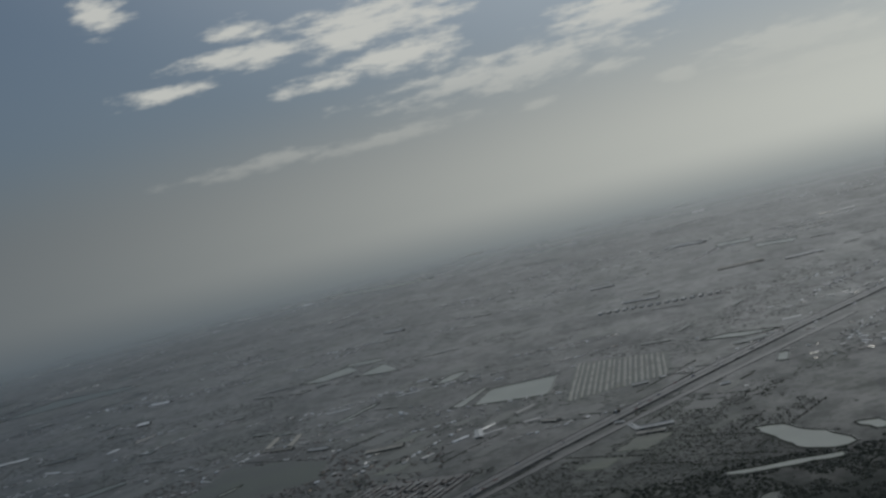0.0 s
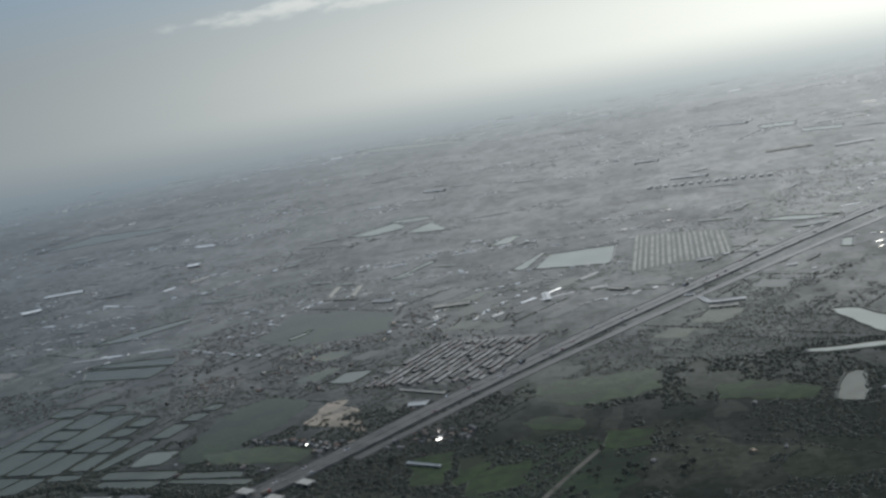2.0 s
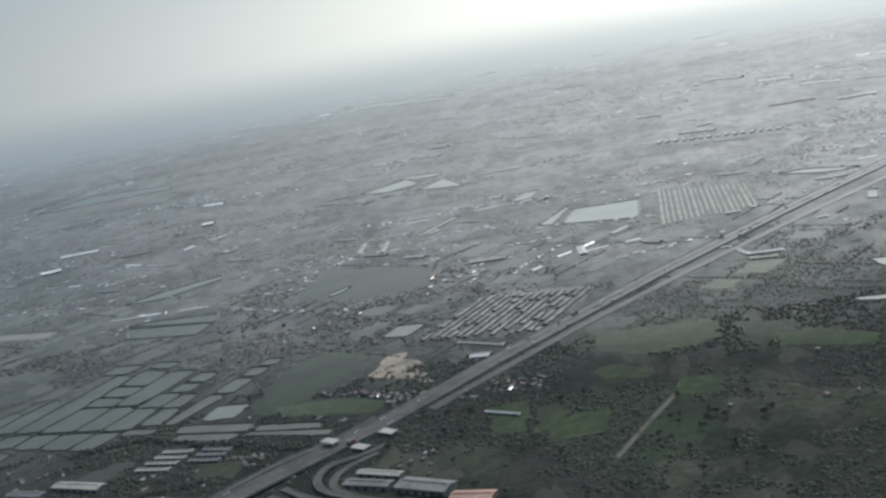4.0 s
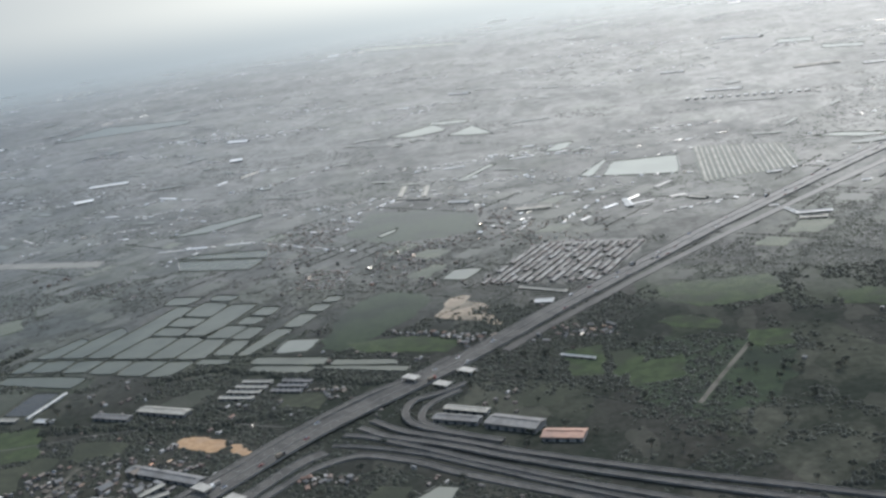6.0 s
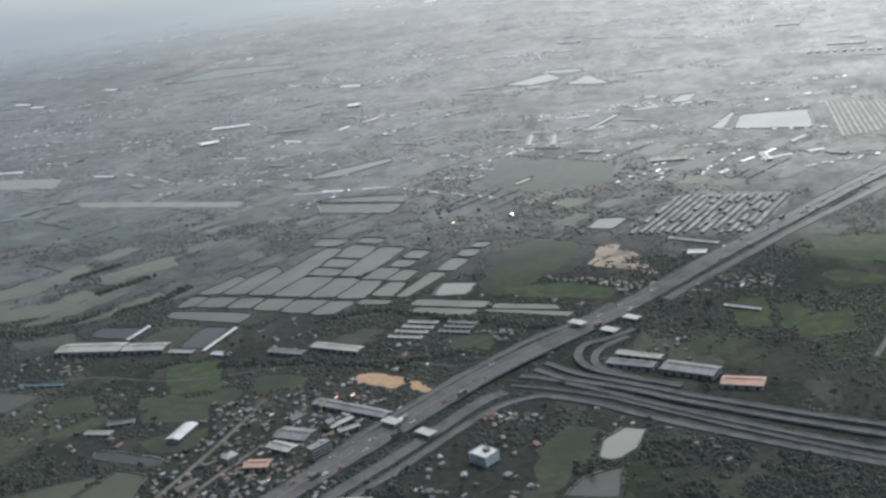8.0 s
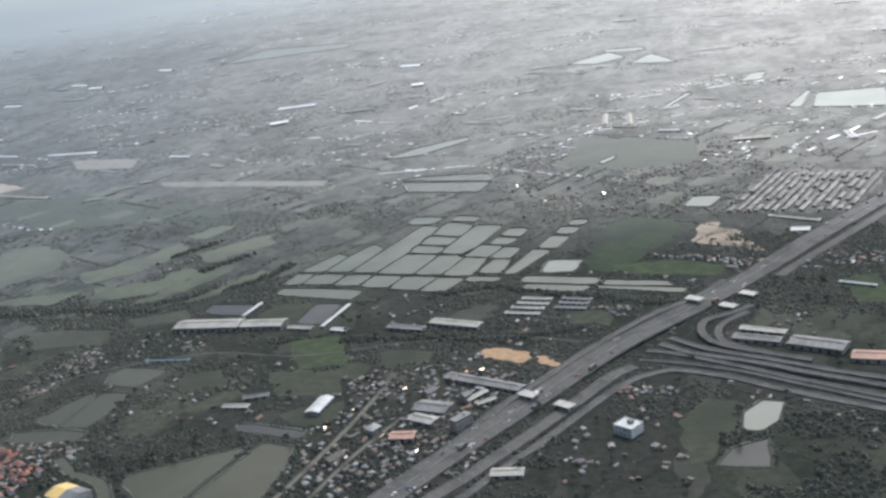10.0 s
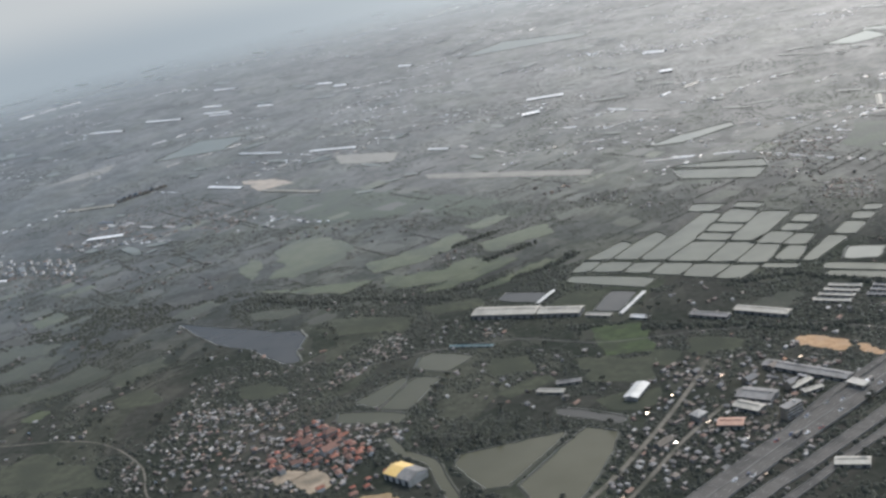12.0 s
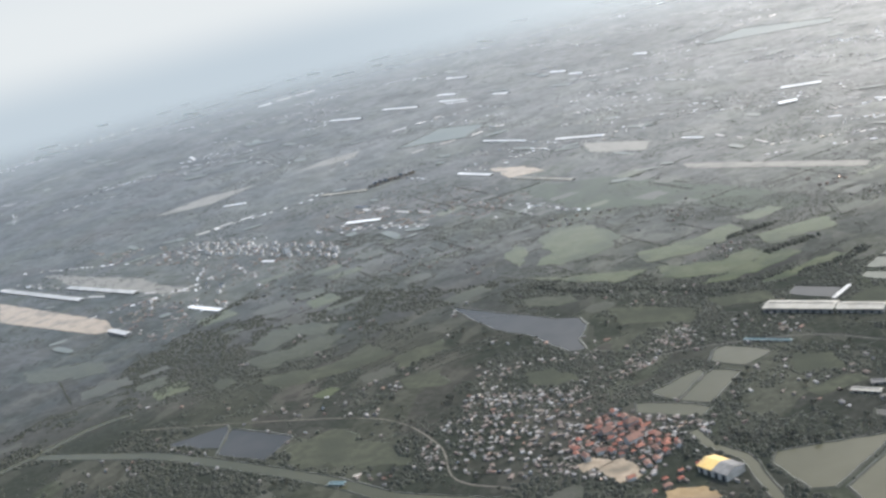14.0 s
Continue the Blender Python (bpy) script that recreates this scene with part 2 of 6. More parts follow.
WHITEWASH = material("whitewashed_wall", speckled((0.44, 0.435, 0.42), (0.54, 0.53, 0.51), 0.4, 0.1, (0.36, 0.355, 0.34)), rough=0.85)
LINE = material("worn_white_road_paint", speckled((0.20, 0.20, 0.19), (0.30, 0.30, 0.29), 3.0), rough=0.7)
DIRT_ROAD = material("pale_dirt_road", speckled((0.105, 0.098, 0.084), (0.145, 0.132, 0.113), 0.5, 0.05, (0.07, 0.068, 0.056)), rough=0.48, gloss=1.4, sheen=0.06, haze_skim=HAZE_SKIM)


def water_colour(a, b):
    def build(N):
        return N.mix(N.smooth(N.noise(place(N), 0.02, 3.0), 0.35, 0.65), (*a, 1), (*b, 1))
    return build


WATER = material("still_pond_water", water_colour((0.095, 0.102, 0.083), (0.118, 0.124, 0.10)), rough=0.3, gloss=0.3, bump=(0.7, 0.02))
MUDDY = material("muddy_pond_water", water_colour((0.047, 0.047, 0.028), (0.058, 0.057, 0.036)), rough=0.25, gloss=0.13, bump=(0.7, 0.03))
FISH_WATER = material("grey_green_pond_water", water_colour((0.064, 0.068, 0.050), (0.082, 0.086, 0.064)), rough=0.25, gloss=0.13, bump=(0.7, 0.02))
PALE_WATER = material("silty_pale_water", water_colour((0.175, 0.185, 0.15), (0.21, 0.22, 0.18)), rough=0.3, gloss=0.35, bump=(0.7, 0.02))
TERRACE_ROOF = material("pale_terrace_roof", per_thing((0.25, 0.24, 0.22), (0.20, 0.19, 0.175), (0.30, 0.29, 0.27), (0.20, 0.18, 0.165)), rough=0.8, gloss=0.3)
TEAL_ROOF = material("teal_steel_roof", speckled((0.095, 0.145, 0.15), (0.115, 0.17, 0.172), 0.4, 0.1, (0.08, 0.115, 0.12)), rough=0.5)
ROOF = material("weathered_sheet_roof", per_thing((0.17, 0.165, 0.16), (0.13, 0.10, 0.085), (0.23, 0.22, 0.21), (0.18, 0.11, 0.085), (0.11, 0.11, 0.11), (0.18, 0.15, 0.125), (0.30, 0.29, 0.275), (0.15, 0.14, 0.13), (0.10, 0.085, 0.07), (0.13, 0.13, 0.13)), rough=0.75, gloss=0.3, tin=(0.10, by_thing))
RED_ROOF = material("red_tile_roof", per_thing((0.25, 0.090, 0.064), (0.26, 0.115, 0.082), (0.185, 0.078, 0.060), (0.20, 0.112, 0.088), (0.14, 0.080, 0.064)), rough=0.85, gloss=0.2)
WALL = material("rendered_house_wall", per_thing((0.19, 0.175, 0.155), (0.26, 0.24, 0.22), (0.15, 0.135, 0.115), (0.20, 0.17, 0.135), (0.15, 0.145, 0.135)), rough=0.9, gloss=0.2)
WHITE_WALL = material("white_rendered_wall", speckled((0.29, 0.29, 0.28), (0.36, 0.36, 0.345), 0.4, 0.1, (0.24, 0.238, 0.225)), rough=0.8)
WHITE_ROOF = material("white_steel_roof", speckled((0.37, 0.37, 0.36), (0.43, 0.43, 0.415), 0.5, 0.08, (0.30, 0.30, 0.285)), rough=0.5)
# Brighter copy of the white roof, with the sun's glint in its colour
GLINT_ROOF = material("glint_bright_roof", speckled((0.66, 0.66, 0.65), (0.76, 0.76, 0.75), 0.05, 0.01, (0.52, 0.52, 0.51)), rough=0.4, gloss=0.8)
PALE_ROOF = material("pale_cream_roof", speckled((0.25, 0.235, 0.20), (0.31, 0.295, 0.255), 0.4, 0.08, (0.20, 0.19, 0.165)), rough=0.6)
GREY_ROOF = material("grey_fibre_cement_roof", speckled((0.12, 0.118, 0.115), (0.165, 0.16, 0.155), 0.4, 0.08, (0.10, 0.097, 0.093)), rough=0.7)
BROWN_ROOF = material("rusty_brown_roof", speckled((0.30, 0.17, 0.12), (0.37, 0.22, 0.16), 0.4, 0.08, (0.26, 0.16, 0.12)), rough=0.7)
YELLOW_ROOF = material("ochre_yellow_roof", speckled((0.52, 0.34, 0.10), (0.58, 0.40, 0.14), 0.4, 0.08, (0.45, 0.31, 0.12)), rough=0.5)
DARK = material("dark_window_glass", lambda N: N.mix(N.noise(place(N), 0.4), (0.03, 0.034, 0.038, 1), (0.06, 0.064, 0.07, 1)), rough=0.15)
CAR_PAINT = material("car_paint", per_thing((0.55, 0.55, 0.55), (0.04, 0.04, 0.045), (0.7, 0.7, 0.7), (0.25, 0.26, 0.27), (0.25, 0.05, 0.04), (0.06, 0.09, 0.18), grain=9.0), rough=0.3)
RUBBER = material("tyre_rubber", speckled((0.02, 0.02, 0.02), (0.035, 0.035, 0.035), 20), rough=0.8)
RIDGE = material("pale_dry_ridge", speckled((0.27, 0.26, 0.225), (0.34, 0.325, 0.285), 0.3, 0.05, (0.20, 0.19, 0.165)), rough=0.7)
STRIPE = material("dry_sand_ridge", speckled((0.12, 0.112, 0.09), (0.16, 0.15, 0.125), 0.3, 0.05, (0.09, 0.083, 0.068)), rough=0.48, gloss=1.4, sheen=0.06, haze_skim=HAZE_SKIM)
YARD = material("dusty_grey_paving", speckled((0.085, 0.081, 0.074), (0.115, 0.109, 0.10), 0.5, 0.05, (0.065, 0.064, 0.058)), rough=0.48, gloss=1.4, sheen=0.06, haze_skim=HAZE_SKIM)
FAR_ROOF = material("distant_roofs", per_island((0.26, 0.25, 0.24), (0.32, 0.30, 0.28), (0.38, 0.37, 0.35), (0.46, 0.45, 0.43), (0.58, 0.57, 0.56), (0.82, 0.82, 0.82)), rough=0.45, gloss=0.6, tin=(0.14, by_island))
LIP = material("polished_metal", speckled((0.13, 0.13, 0.132), (0.19, 0.19, 0.19), 3.0, 1.2, (0.085, 0.084, 0.084)), rough=0.42, metal=1.0)
SEAM = material("buff_sealant", speckled((0.50, 0.46, 0.36), (0.58, 0.53, 0.42), 8.0), rough=0.6)
COWL = material("satin_grey_paint", speckled((0.32, 0.322, 0.312), (0.37, 0.372, 0.36), 2.0, 0.8, (0.26, 0.262, 0.252)), rough=0.26, gloss=0.8)
FRAME = material("bright_white_frame", speckled((0.62, 0.62, 0.58), (0.74, 0.74, 0.70), 6.0), rough=0.3)
DUCT = material("dark_grey_lining", speckled((0.03, 0.03, 0.03), (0.045, 0.045, 0.044), 6.0), rough=0.7)
DARK_METAL = material("dark_fan_metal", speckled((0.03, 0.03, 0.032), (0.05, 0.05, 0.052), 5.0), rough=0.4, metal=0.8)
SEAM_DARK = material("dark_panel_gap", speckled((0.06, 0.06, 0.06), (0.1, 0.1, 0.1), 8.0), rough=0.7)
CANOPY = material("dull_white_canopy", speckled((0.25, 0.24, 0.215), (0.31, 0.30, 0.27), 0.8, 0.2, (0.21, 0.20, 0.18)), rough=0.6)
DARK_WATER = material("dark_grey_water", water_colour((0.036, 0.036, 0.033), (0.046, 0.045, 0.041)), rough=0.26, gloss=0.11, bump=(0.7, 0.02))
HUT_ROOF = material("mixed_small_roofs", per_island((0.10, 0.09, 0.08), (0.16, 0.13, 0.11), (0.20, 0.19, 0.18), (0.14, 0.10, 0.085), (0.20, 0.185, 0.17), (0.32, 0.31, 0.295)), rough=0.7, gloss=0.3, tin=(0.04, by_island))


# ------------------------------------------------------------------ building blocks
def mesh_of(name, bm, mat):
    me = bpy.data.meshes.new(name)
    bm.to_mesh(me)
    bm.free()
    me.materials.append(mat)
    return me


def part(name, bm, mat, parent=None, label=""):
    ob = new(name, mesh_of(name, bm, mat))
    ob.parent = parent
    return tagged(ob, label)


def raw_mesh(name, verts, faces, mat):
    me = bpy.data.meshes.new(name)
    me.from_pydata([tuple(v) for v in verts], [], [tuple(f) for f in faces])
    me.materials.append(mat)
    me.update()
    return me


def arrays_mesh(name, v, tri, mat, smooth=False):
    """A mesh of triangles from numpy arrays."""
    me = bpy.data.meshes.new(name)
    me.vertices.add(len(v))
    me.vertices.foreach_set("co", np.ascontiguousarray(v, dtype=np.float32).ravel())
    me.loops.add(len(tri) * 3)
    me.loops.foreach_set("vertex_index", np.ascontiguousarray(tri, dtype=np.int32).ravel())
    me.polygons.add(len(tri))
    me.polygons.foreach_set("loop_start", np.arange(0, len(tri) * 3, 3, dtype=np.int32))
    me.polygons.foreach_set("loop_total", np.full(len(tri), 3, dtype=np.int32))
    me.polygons.foreach_set("use_smooth", np.full(len(tri), smooth))
    me.materials.append(mat)
    me.update(calc_edges=True)
    me.validate()
    return me


def box(bm, x0, y0, z0, x1, y1, z1, bevel=0.0):
    made = bmesh.ops.create_cube(bm, size=1.0)["verts"]
    bmesh.ops.scale(bm, vec=(x1 - x0, y1 - y0, z1 - z0), verts=made)
    bmesh.ops.translate(bm, vec=((x0 + x1) / 2, (y0 + y1) / 2, (z0 + z1) / 2), verts=made)
    if bevel:
        bmesh.ops.bevel(bm, geom=list({e for v in made for e in v.link_edges}), offset=bevel, segments=1, affect="EDGES")
    return bm


def box_bm(*a, bevel=0.0):
    return box(bmesh.new(), *a, bevel=bevel)


KEEP_CLEAR = []          # outlines on which no tree and no chance house stands
LANES = []               # centre lines with half widths, likewise


def inside(outline, pts):
    o = np.asarray(outline, float)
    x, y = pts[:, 0], pts[:, 1]
    hit = np.zeros(len(pts), bool)
    for (ax, ay), (bx, by) in zip(o, np.roll(o, -1, 0)):
        cross = (ay > y) != (by > y)
        hit ^= cross & (x < (bx - ax) * (y - ay) / (by - ay + 1e-9) + ax)
    return hit


def near_line(line, half, pts):
    q = np.array([p[:2] for p in line], float)
    hit = np.zeros(len(pts), bool)
    lo, hi = q.min(0) - half, q.max(0) + half
    idx = np.where(((pts > lo) & (pts < hi)).all(1))[0]
    if not len(idx):
        return hit
    sub = pts[idx]
    a, d = q[:-1], q[1:] - q[:-1]
    best = np.full(len(sub), 1e9)
    for s in range(0, len(sub), 4000):
        r = sub[s:s + 4000, None] - a[None]
        k = np.clip((r * d).sum(-1) / (d * d).sum(-1), 0, 1)
        best[s:s + 4000] = np.linalg.norm(r - k[..., None] * d, axis=-1).min(1)
    hit[idx] = best < half
    return hit


BOUNDS = {}


def bounds():
    """The boxes round all that is kept clear, worked out anew when something was added."""
    key = (len(KEEP_CLEAR), len(LANES))
    if BOUNDS.get("key") != key:
        o = [np.asarray(q) for q in KEEP_CLEAR]
        BOUNDS["lo"], BOUNDS["hi"] = np.array([q.min(0) for q in o]) - 4, np.array([q.max(0) for q in o]) + 4
        BOUNDS["lane_lo"] = np.array([q[:, :2].min(0) - h for q, h in LANES])
        BOUNDS["lane_hi"] = np.array([q[:, :2].max(0) + h for q, h in LANES])
        BOUNDS["key"] = key
    return BOUNDS


def clear(pts, margin=0.0):
    ok = np.ones(len(pts), bool)
    b = bounds()
    lo, hi = pts.min(0), pts.max(0)
    for n in np.where(((b["lo"] < hi) & (b["hi"] > lo)).all(1))[0]:
        o = np.asarray(KEEP_CLEAR[n])
        c = o.mean(0)
        o = c + (o - c) * (1 + margin)
        idx = np.where(((pts > o.min(0)) & (pts < o.max(0))).all(1))[0]
        if len(idx):
            ok[idx] &= ~inside(o, pts[idx])
    for n in np.where(((b["lane_lo"] < hi) & (b["lane_hi"] > lo)).all(1))[0]:
        ok &= ~near_line(*LANES[n], pts)
    return ok


def worn_outline(corners, step=9.0, wobble=0.9, seed=0):
    """The outline through some corners, with an uneven, rounded shore."""
    rnd = random.Random(seed)
    out = []
    n = len(corners)
    for i, a in enumerate(corners):
        a, b = Vector(a), Vector(corners[(i + 1) % n])
        k = max(2, int((b - a).length / step))
        for j in range(k):
            f = j / k if j else min(0.06, 1.5 / (b - a).length)
            out.append(a.lerp(b, f) + Vector((rnd.uniform(-1, 1), rnd.uniform(-1, 1))) * wobble * (1 if j else 0.3))
    return out


def shift_outline(pts, d):
    n = len(pts)
    area = sum(pts[i].x * pts[(i + 1) % n].y - pts[(i + 1) % n].x * pts[i].y for i in range(n))
    s = 1 if area > 0 else -1
    res = []
    for i, p in enumerate(pts):
        t = (pts[(i + 1) % n] - pts[i - 1]).normalized()
        res.append(p + Vector((t.y, -t.x)) * d * s)
    return res


def sheet(name, pts, z, mat, parent=None):
    bm = bmesh.new()
    f = bm.faces.new([bm.verts.new((p.x, p.y, z)) for p in pts])
    bm.normal_update()
    if f.normal.z < 0:
        f.normal_flip()
    bmesh.ops.triangulate(bm, faces=[f])
    return part(name, bm, mat, parent)


def pond(corners, label="still fish pond with grassy earth banks", mat=None, bank=1.6, seed=1, wobble=0.9, name="pond", grow=0.0):
    mid = Vector((sum(c[0] for c in corners) / len(corners), sum(c[1] for c in corners) / len(corners)))
    top = tagged(new(name), label, "pond", kind="structure")
    top.location = (mid.x, mid.y, 0)
    shore = [p - mid for p in worn_outline([Vector(c) for c in corners], seed=seed, wobble=wobble)]
    if grow:
        shore = shift_outline(shore, grow)
    sheet("water", shore, 0.15, mat or WATER, top)
    outer, crest = shift_outline(shore, bank * 1.6), shift_outline(shore, bank * 0.5)
    inner = shift_outline(shore, -0.5)
    bm = bmesh.new()
    rings = [[bm.verts.new((p.x, p.y, z)) for p in ring] for ring, z in ((inner, 0.02), (crest, 0.75), (outer, 0.03))]
    for a, b in zip(rings[:-1], rings[1:]):
        for i in range(len(a)):
            bm.faces.new((a[i - 1], a[i], b[i], b[i - 1]))
    bmesh.ops.recalc_face_normals(bm, faces=bm.faces)
    part("bank", bm, BANK, top)
    KEEP_CLEAR.append(np.array([tuple(p + mid) for p in crest]))
    return top


def field(corners, mat, label, category="field", name="field", z=0.10, seed=3, wobble=2.0, keep=True):
    pts = worn_outline([Vector(c) for c in corners], step=max(5.0, wobble * 2.2), wobble=wobble, seed=seed)
    mid = sum(pts, Vector((0, 0))) / len(pts)
    pts = [p - mid for p in pts]
    low = shift_outline(pts, 0.8)
    bm = bmesh.new()
    a = [bm.verts.new((p.x, p.y, z)) for p in pts]
    b = [bm.verts.new((p.x, p.y, -0.2)) for p in low]
    f = bm.faces.new(a)
    for i in range(len(a)):
        bm.faces.new((a[i - 1], a[i], b[i], b[i - 1]))
    bmesh.ops.recalc_face_normals(bm, faces=bm.faces)
    bm.normal_update()
    if f.normal.z < 0:
        bmesh.ops.reverse_faces(bm, faces=bm.faces)
    bmesh.ops.triangulate(bm, faces=[f])
    ob = part(name, bm, mat)
    ob.location = (mid.x, mid.y, 0)
    tagged(ob, label, category, kind="structure")
    if keep:
        KEEP_CLEAR.append(np.array([tuple(p + mid) for p in pts]))
    return ob


def smooth_line(pts, step=8.0):
    """A curve through the given points (x, y, z)."""
    p = [Vector(q if len(q) == 3 else (*q, 0)) for q in pts]
    p = [2 * p[0] - p[1], *p, 2 * p[-1] - p[-2]]
    out = []
    for i in range(1, len(p) - 2):
        n = max(2, int((p[i + 1] - p[i]).length / step))
        for j in range(n):
            t = j / n
            a, b, c, d = p[i - 1:i + 3]
            out.append(0.5 * (2 * b + (c - a) * t + (2 * a - 5 * b + 4 * c - d) * t * t + (3 * b - a - 3 * c + d) * t ** 3))
    return out + [p[-2]]


def sides(line):
    res = []
    for i in range(len(line)):
        d = line[min(i + 1, len(line) - 1)] - line[max(i - 1, 0)]
        res.append(Vector((d.y, -d.x, 0)).normalized())
    return res


def strip(line, offs, z0, z1, mat, name, parent, closed=True):
    """A long bar that follows a line, from offset offs[0] to offs[1] across it, z0 to z1 over it."""
    bm = bmesh.new()
    sec = [(offs[0], z0), (offs[0], z1), (offs[1], z1), (offs[1], z0)]
    rings = []
    for p, s in zip(line, sides(line)):
        rings.append([bm.verts.new(p + s * o + Vector((0, 0, z))) for o, z in sec])
    for a, b in zip(rings[:-1], rings[1:]):
        for i in range(4):
            bm.faces.new((a[i - 1], a[i], b[i], b[i - 1]))
    bm.faces.new(rings[0])
    bm.faces.new(rings[-1][::-1])
    bmesh.ops.recalc_face_normals(bm, faces=bm.faces)
    return part(name, bm, mat, parent)


def dashes(line, off, length, gap, width, z, name, parent):
    bm = bmesh.new()
    run, ss = 0.0, sides(line)
    for i in range(len(line) - 1):
        a, b = line[i], line[i + 1]
        seg = (b - a).length
        d = (b - a).normalized()
        while run < seg:
            p = a + d * run + ss[i] * off + Vector((0, 0, z))
            s = ss[i] * width / 2
            bm.faces.new([bm.verts.new(q) for q in (p - s, p + s, p + s + d * length, p - s + d * length)])
            run += length + gap
        run -= seg
    bm.normal_update()
    for f in bm.faces:
        if f.normal.z < 0:
            f.normal_flip()
    return part(name, bm, LINE, parent)


def roadway(pts, half, label, name="road", surface=None, barrier=True, lanes=(), pillars=False, lift=0.0, clear_by=1.5):
    line = smooth_line(pts)
    line = [Vector((p.x, p.y, p.z + lift)) for p in line]
    top = tagged(new(name), label, "road", kind="structure")
    strip(line, (-half, half), -0.9, 0.0, surface or ASPHALT, "carriageway", top)
    if barrier:
        for s in (-1, 1):
            a, b = sorted((s * (half + 0.004), s * (half + 0.35)))
            strip(line, (a, b), -1.0, 0.4, GRIME_AND_SHADE, "parapet", top)
    for off in lanes:
        dashes(line, off, 3.0, 5.0, 0.14, 0.02, "lane_marking", top)
    if pillars:
        run = 0.0
        for i in range(len(line) - 1):
            run += (line[i + 1] - line[i]).length
            if run > 22 and line[i].z > 1.6:
                run = 0.0
                p = line[i]
                bm = box_bm(-0.8, -0.8, 0, 0.8, 0.8, p.z - 0.9, bevel=0.15)
                pil = part("pillar", bm, CONCRETE, top)
                pil.location = (p.x, p.y, 0)
    LANES.append((np.array([tuple(p) for p in line]), half + clear_by))
    return top


# ------------------------------------------------------------------ the plain
def build_ground():
    n, half = 96, 7000.0
    bm = bmesh.new()
    bmesh.ops.create_grid(bm, x_segments=n, y_segments=n, size=half)
    for v in bm.verts:
        v.co.x -= 300
        v.co.y += 1500
        far = max(0.0, (Vector((v.co.x + 200, v.co.y - 700)).length - 1600) / 3000)
        v.co.z = -0.4 * far * noise.noise(v.co * 0.002)
    ob = part("ground", bm, GROUND)
    tagged(ob, "flat farmland of dark green fields, groves and bare plots", "ground", kind="structure")


build_ground()

# fish ponds in a grid, parted by narrow bunds
PADDY = "shallow grey-green fish pond in a grid parted by earth bunds"
GRID_PONDS = (
    ((-536, 707), (-536, 721), (-501, 712), (-458, 698), (-463, 678)), ((-537, 731), (-522, 729), (-514, 753), (-531, 758)),
    ((-519, 729), (-492, 722), (-483, 744), (-511, 752)), ((-488, 720), (-466, 712), (-456, 736), (-480, 743)),
    ((-462, 710), (-438, 700), (-428, 726), (-453, 735)), ((-434, 698), (-410, 687), (-395, 715), (-425, 725)),
    ((-406, 685), (-385, 679), (-370, 706), (-393, 714)), ((-530, 764), (-507, 758), (-493, 796), (-503, 808)),
    ((-504, 758), (-482, 751), (-461, 808), (-473, 827), (-490, 795)),
)
GRID_PONDS_WEST = (
    ((-478, 750), (-456, 743), (-438, 784), (-414, 862), (-432, 873), (-444, 842)), ((-453, 741), (-420, 730), (-404, 776), (-434, 786)),
    ((-417, 729), (-394, 722), (-377, 766), (-401, 775)), ((-391, 720), (-366, 712), (-357, 755), (-375, 763)),
    ((-433, 792), (-405, 781), (-400, 797), (-428, 810)), ((-427, 814), (-399, 803), (-391, 822), (-421, 836)),
    ((-419, 841), (-390, 827), (-381, 860), (-407, 876)), ((-401, 781), (-377, 772), (-351, 848), (-376, 858), (-394, 805)),
    ((-450, 883), (-426, 875), (-413, 893), (-446, 906)), ((-405, 882), (-381, 871), (-376, 884), (-402, 896)),
)
GRID_PONDS_EAST = (
    ((-383, 768), (-357, 757), (-345, 784), (-364, 794)), ((-354, 756), (-337, 749), (-328, 774), (-342, 782)),
    ((-358, 795), (-341, 788), (-333, 804), (-352, 813)), ((-350, 819), (-332, 809), (-325, 830), (-342, 838)),
    ((-360, 720), (-342, 711), (-334, 744), (-348, 751)), ((-337, 710), (-328, 707), (-301, 760), (-315, 768)),
    ((-312, 772), (-296, 765), (-285, 794), (-301, 803)), ((-298, 809), (-283, 802), (-277, 820), (-293, 827)),
    ((-288, 832), (-274, 827), (-269, 841), (-283, 846)), ((-320, 686), (-260, 666), (-257, 679), (-318, 699)),
    ((-319, 670), (-271, 652), (-263, 662), (-315, 679)), ((-253, 663), (-201, 649), (-203, 658), (-251, 673)),
    ((-258, 658), (-193, 632), (-190, 640), (-256, 661)), ((-370, 701), (-343, 693), (-339, 701), (-366, 710)),
)
for k, c in enumerate(GRID_PONDS + GRID_PONDS_WEST + GRID_PONDS_EAST):
    tagged(pond(c, PADDY, FISH_WATER, bank=0.35, seed=k, wobble=0.35, name="fish_pond", grow=1.6), group="fish ponds in the grid")

pond(((-301, 734), (-271, 729), (-278, 700), (-305, 704)), "pale square pond beside dark fields", seed=31)
pond(((-172, 884), (-144, 880), (-157, 847), (-181, 855)), "pale square pond at the edge of a housing estate", seed=32)
pond(((-470, 1070), (-386, 1055), (-378, 1021), (-488, 1062)), "long shallow pond with earth ridges", FISH_WATER, seed=33)
pond(((-484, 1051), (-380, 1017), (-389, 980), (-469, 1008)), "wide shallow grey pond", FISH_WATER, seed=34)
pond(((-532, 1178), (-496, 1221), (-436, 1256), (-428, 1237), (-487, 1179)), "long pale pond among dark groves", seed=35)
pond(((8, 1291), (86, 1283), (81, 1215), (75, 1179), (-9, 1214)), "large pale lake with straight banks", PALE_WATER, seed=36, name="lake")
